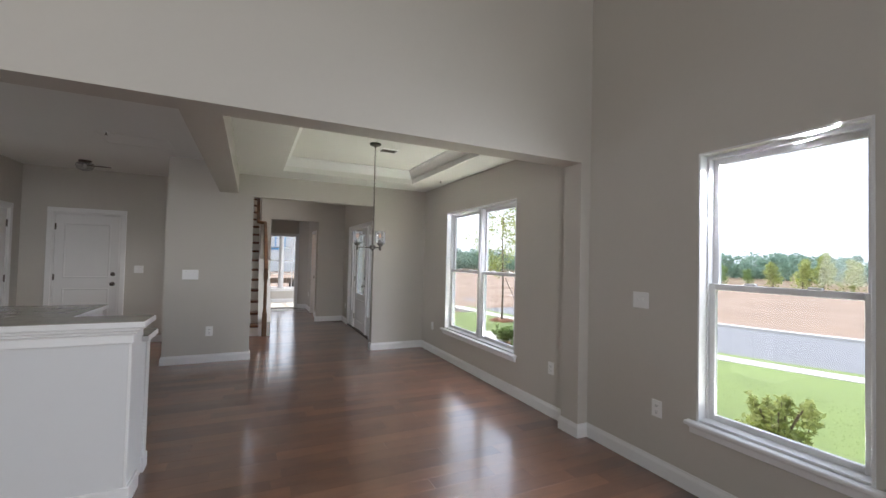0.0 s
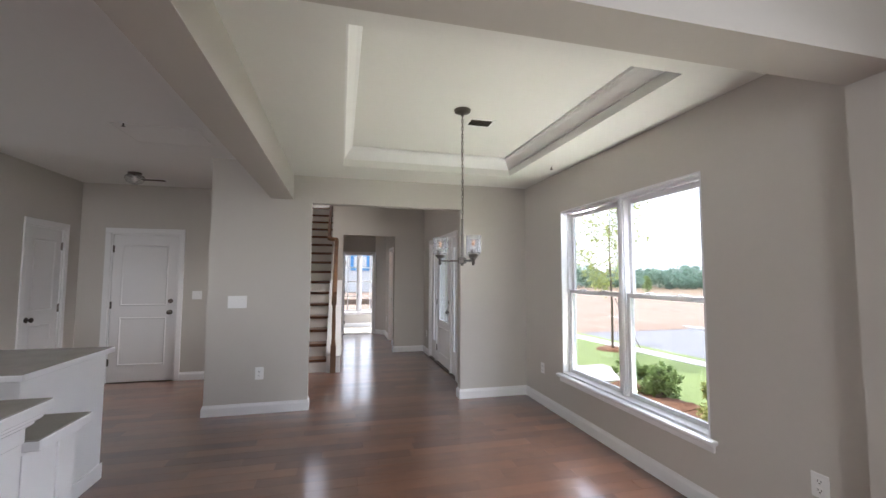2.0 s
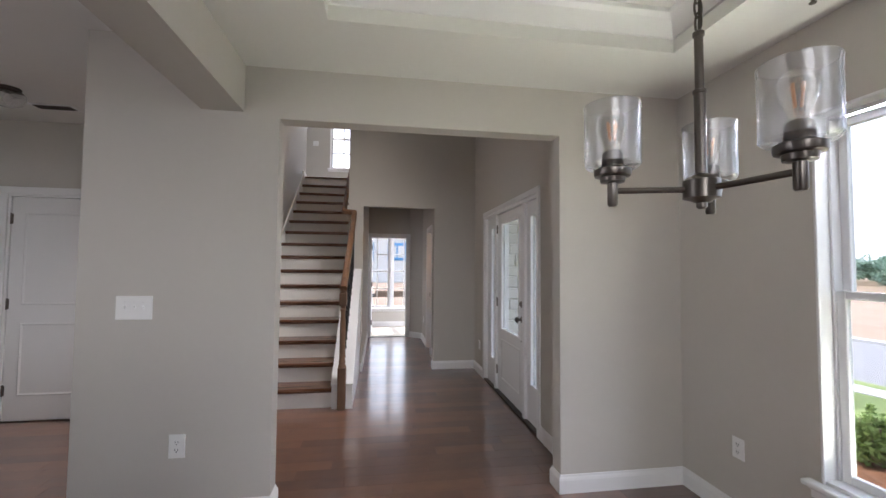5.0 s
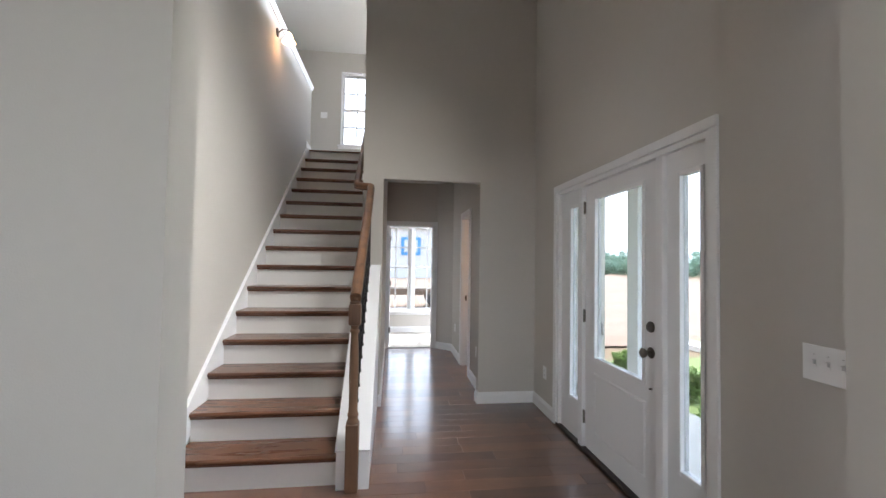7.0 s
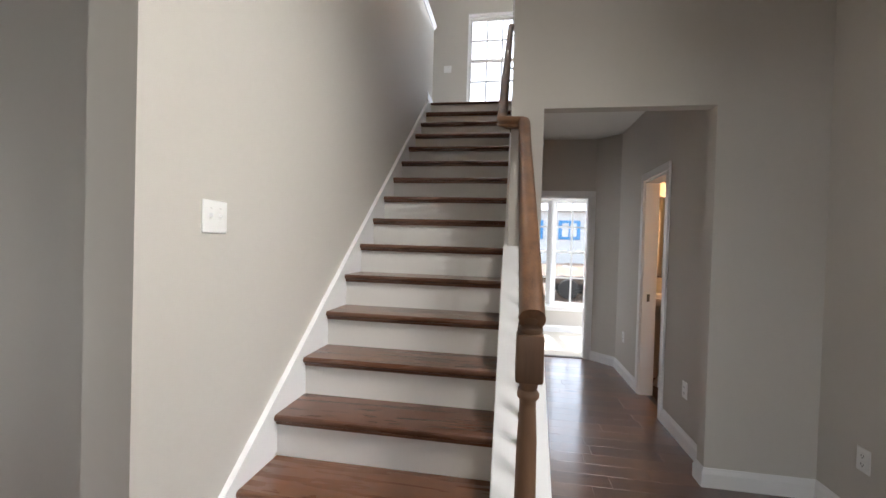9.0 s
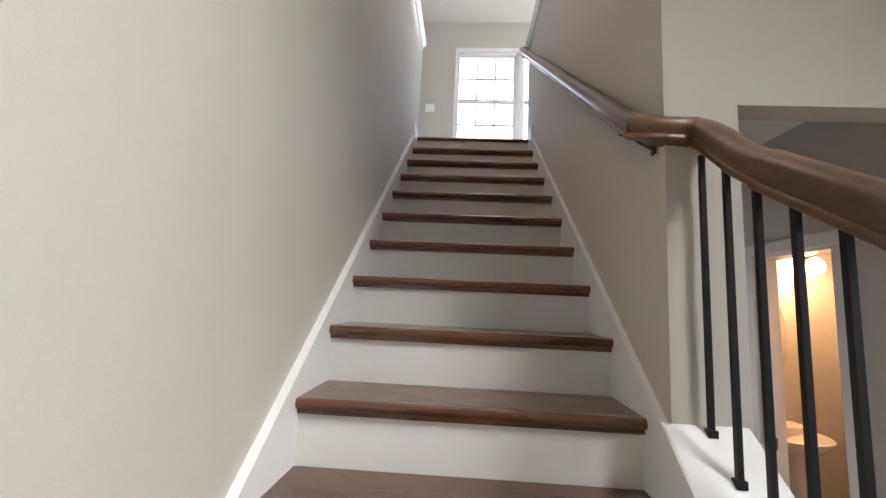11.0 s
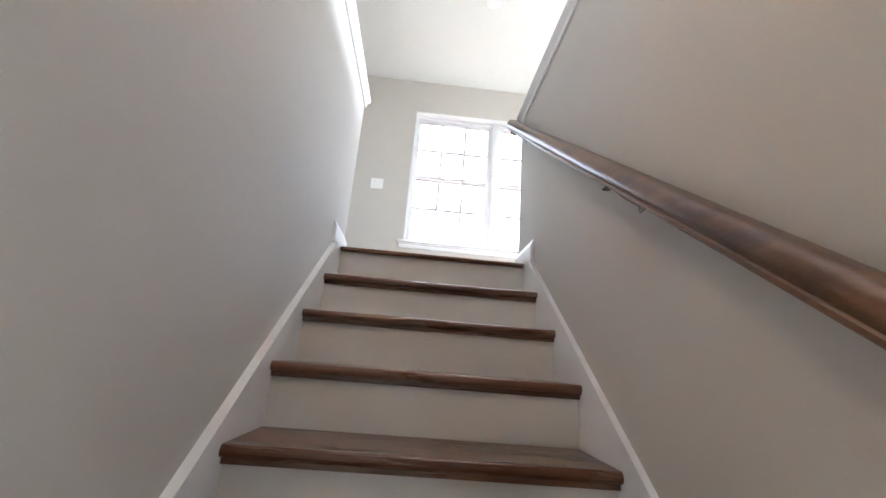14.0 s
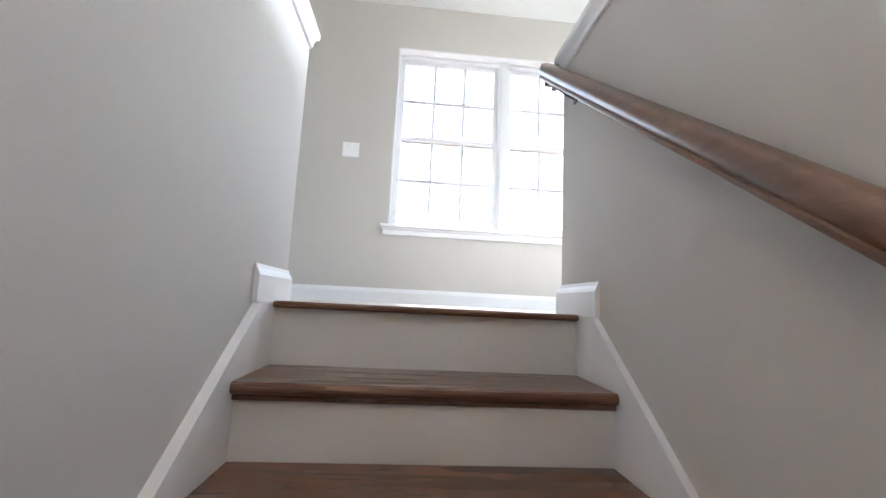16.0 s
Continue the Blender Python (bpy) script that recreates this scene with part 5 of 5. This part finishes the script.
for i, (x, y, r, mtl, lab) in enumerate([(5.46, 7.98, 0.32, LEAF, "dense green shrub in the mulch bed"), (5.62, 7.42, 0.36, LEAF, "dense green shrub in the mulch bed"),
                                         (5.45, 6.20, 0.38, LEAFPALE, "bright green shrub in the mulch bed"), (5.3, 2.72, 0.40, LEAFPALE, "bright green shrub on the lawn's edge"),
                                         (5.3, 0.8, 0.40, LEAFPALE, "bright green shrub on the lawn's edge"), (4.95, 11.1, 0.30, LEAF, "small green shrub beside the front walk"),
                                         (4.55, 10.1, 0.24, LEAF, "small green shrub beside the front walk"), (4.8, 12.4, 0.28, LEAF, "small green shrub past the porch")]):
    shrub(x, y, r, 20 + i, mtl, lab)


blades = bmesh.new()
rng = random.Random(31)
for _ in range(26000):
    x, y = rng.uniform(4.4, 7.95), rng.uniform(-4.0, 13.5)
    if x < 5.3 and -3.8 < y < 9.2 and x < 4.6 + 0.15 * noise.noise(Vector((0, y, 0))):
        continue
    if x < 6.2 and 8.45 < y < 9.8 or x < 5.8 and 4.7 < y < 8.5:
        continue
    hgt, a = rng.uniform(0.006, 0.014), rng.uniform(0, 6.28)
    w, l = 0.006, rng.uniform(0.02, 0.045)
    c, s = math.cos(a), math.sin(a)
    blades.faces.new((blades.verts.new((x - c * w, y - s * w, GZ)), blades.verts.new((x + c * w, y + s * w, GZ)), blades.verts.new((x - s * l, y + c * l, GZ + hgt))))
solid("grass", blades, GRASS, "mown green grass blades of the front lawn", "grass", "stuff")


# far woods, with air haze painted into their leaf colour
rng = random.Random(11)
for seg in range(12):
    bm = bmesh.new()
    for k in range(130):
        az = radians(-80 + seg * 14 + k * 0.1077 + rng.uniform(-0.2, 0.2))
        dist = rng.uniform(78, 112)
        r = rng.uniform(0.7, 1.6)
        c = (dist * math.cos(az), dist * math.sin(az) + 4, GZ + rng.uniform(0.3, 3.5))
        leaves(bm, c, r * 1.15, 70, 0.42, rng, 1.0, 0.5)
    solid("far_woods", bm, HAZYLEAF, "dense green woods along the far edge of the field, haze painted into their colour", "woods", "stuff")


def far_tree(x, y, h, seed, mtl):
    rng = random.Random(seed)
    t = thing("roadside_tree", "small rounded green tree at the edge of the field", "tree", Matrix.Translation((x, y, GZ - 0.1)), group="trees at the field's edge")
    lb = bmesh.new()
    for k in range(8):
        f = k / 7
        leaves(lb, (rng.uniform(-0.3, 0.3) * h * 0.4, rng.uniform(-0.3, 0.3) * h * 0.4, h * (0.25 + 0.65 * f)), h * 0.30 * (1.15 - f * 0.7), 90, h * 0.055, rng, shell=0.2)
    part("trunk", tube([(0, 0, 0), (0, 0, h * 0.8)], h * 0.02, 6), BARK, t)
    part("crown", lb, mtl, t)


for i, (az, dist, h) in enumerate([(30, 50, 2.3), (25.3, 50, 2.5), (27.6, 55, 1.8), (22.8, 46, 2.8), (17, 52, 2.4), (21.2, 47, 3.3), (35, 58, 2.2), (19, 46, 2.8), (50, 60, 2.2)]):
    far_tree(0.5 + dist * math.cos(radians(az)), 1 + dist * math.sin(radians(az)), h, 60 + i, LEAFPALE if i % 2 else LEAF)


def far_house(x, y, w, d, h, rot, wallm, label):
    t = thing("distant_house", label, "house", Matrix.Translation((x, y, GZ)) @ Matrix.Rotation(radians(rot), 4, "Z"))
    part("wall", boxes((-w / 2, w / 2, -d / 2, d / 2, 0, h)), wallm, t)
    bm = bmesh.new()
    v = [bm.verts.new(p) for p in ((-w / 2 - 0.4, -d / 2 - 0.4, h), (w / 2 + 0.4, -d / 2 - 0.4, h), (w / 2 + 0.4, d / 2 + 0.4, h), (-w / 2 - 0.4, d / 2 + 0.4, h), (-w / 2 + d * 0.3, 0, h + d * 0.32), (w / 2 - d * 0.3, 0, h + d * 0.32))]
    for f in ((0, 1, 5, 4), (1, 2, 5), (2, 3, 4, 5), (3, 0, 4), (3, 2, 1, 0)):
        bm.faces.new([v[i] for i in f])
    part("roof", bm, ROOFM, t)
    for s in (-0.3, 0.0, 0.3):
        wn_ = part("window", boxes((w * s - 0.5, w * s + 0.5, -d / 2 - 0.05, -d / 2 - 0.01, 1.0, 2.4)), DARKSLOT, t)
    return t


far_house(70, 72, 7, 6, 1.7, 130, SIDING, "low pale house with a grey hipped roof across the field")
far_house(60, 97, 8, 6, 1.8, 120, SIDING, "low pale house with a grey hipped roof across the field")

# building site behind the house
hs = thing("unfinished_house", "unfinished white house shell with blue wrapped window openings", "house", Matrix.Translation((5.0, 52.0, GZ)))
part("wall", boxes((-9, 9, 0, 8, 0, 5.6)), SIDING, hs)
for x in (-6, -2.2, 1.6, 5.4):
    wdw = part("window", boxes((x - 1.1, x + 1.1, -0.12, -0.02, 2.6, 4.6)), BLUEWRAP, hs, "blue wrapped window opening")
    part("pane", boxes((x - 0.75, x - 0.08, -0.16, -0.125, 2.9, 4.3), (x + 0.08, x + 0.75, -0.16, -0.125, 2.9, 4.3)), SIDING, wdw)
bm = bmesh.new()
v = [bm.verts.new(p) for p in ((-9.5, -0.5, 5.6), (9.5, -0.5, 5.6), (9.5, 8.5, 5.6), (-9.5, 8.5, 5.6), (-9.5, 4, 8.2), (9.5, 4, 8.2))]
for f in ((0, 1, 5, 4), (2, 3, 4, 5), (1, 2, 5), (3, 0, 4)):
    bm.faces.new([v[i] for i in f])
part("roof", bm, SIDING, hs)
tr = thing("utility_trailer", "low utility trailer with two wheels a side on the dirt", "trailer", Matrix.Translation((2.9, 22.5, GZ + 0.05)))
part("deck", boxes((-2.2, 1.6, -0.8, 0.8, 0.52, 0.62), (-2.2, 1.6, -0.82, -0.78, 0.62, 0.78), bevel=0.01), BARK, tr)
for x in (-0.42, 0.36):
    for y in (-0.9, 0.9):
        bm = lathe([(0.20, -0.1), (0.32, -0.09), (0.345, -0.05), (0.345, 0.05), (0.32, 0.09), (0.20, 0.1)], segs=28)
        bmesh.ops.transform(bm, matrix=Matrix.Translation((x, y, 0.345)) @ Matrix.Rotation(radians(90), 4, "X"), verts=bm.verts)
        wh = part("wheel", bm, RUBBER, tr, "black tyre on a pale rim", smooth=True)
        bm = lathe([(0.05, -0.07), (0.20, -0.085), (0.20, 0.085), (0.05, 0.07)], segs=24)
        bmesh.ops.transform(bm, matrix=Matrix.Translation((x, y, 0.345)) @ Matrix.Rotation(radians(90), 4, "X"), verts=bm.verts)
        part("rim", bm, SIDING, wh, smooth=True)
part("drawbar", tube([(-2.2, 0.6, 0.55), (-3.4, 0, 0.5), (-2.2, -0.6, 0.55)], 0.04, 8), BLACKIRON, tr)

# ---------------------------------------------------------------- plank floor
floor = thing("floor", "dark brown hand-scraped hickory plank floor with a satin sheen", "floor", kind="structure")
PW, PT, GAP = 0.127, 0.012, 0.0004
plank_mesh = {}


def plank_bm(bm, x0, x1, y0, y1):
    """One plank with eased upper edges, its top at z = 0."""
    e = 0.0006
    lo = [bm.verts.new(p) for p in ((x0, y0, -PT), (x1, y0, -PT), (x1, y1, -PT), (x0, y1, -PT))]
    mid = [bm.verts.new(p) for p in ((x0, y0, -e), (x1, y0, -e), (x1, y1, -e), (x0, y1, -e))]
    hi = [bm.verts.new(p) for p in ((x0 + e, y0 + e, 0), (x1 - e, y0 + e, 0), (x1 - e, y1 - e, 0), (x0 + e, y1 - e, 0))]
    for a, b in ((lo, mid), (mid, hi)):
        for i in range(4):
            bm.faces.new((a[i], a[(i + 1) % 4], b[(i + 1) % 4], b[i]))
    bm.faces.new(hi)


def plank_data(length):
    if length not in plank_mesh:
        bm = bmesh.new()
        plank_bm(bm, GAP, length - GAP, GAP, PW - GAP)
        plank_mesh[length] = finish("plank", bm, FLOOR)
    return plank_mesh[length]


rng = random.Random(4)
rest = bmesh.new()
singles = 0
y = -4.0
while y < 12.52:
    ym = y + PW / 2
    if ym < YP + 0.06:
        a, b = -7.0, XR
    elif ym < 9.86:
        a, b = -2.86, 2.26
    else:
        a, b = 0.56, 1.80
    x = a - rng.uniform(0, 0.9)
    while x < b:
        L = rng.choice((0.45, 0.6, 0.75, 0.9, 1.05, 1.2, 1.5))
        x0, x1 = max(x, a), min(x + L, b)
        near = -0.2 < x0 and x1 < 2.3 and 2.9 < y < 9.8
        if near and singles < 300 and x0 == x and x1 == x + L:
            ob = new("plank", plank_data(L))
            ob.parent = floor
            ob.location = (x0, y, -0.0004 * rng.random())
            singles += 1
        elif x1 - x0 > 0.02:
            plank_bm(rest, x0 + GAP, x1 - GAP, y + GAP, y + PW - GAP)
        x += L
    y += PW
part("planks", rest, FLOOR, floor, "further planks of the same floor")["kind"] = "stuff"
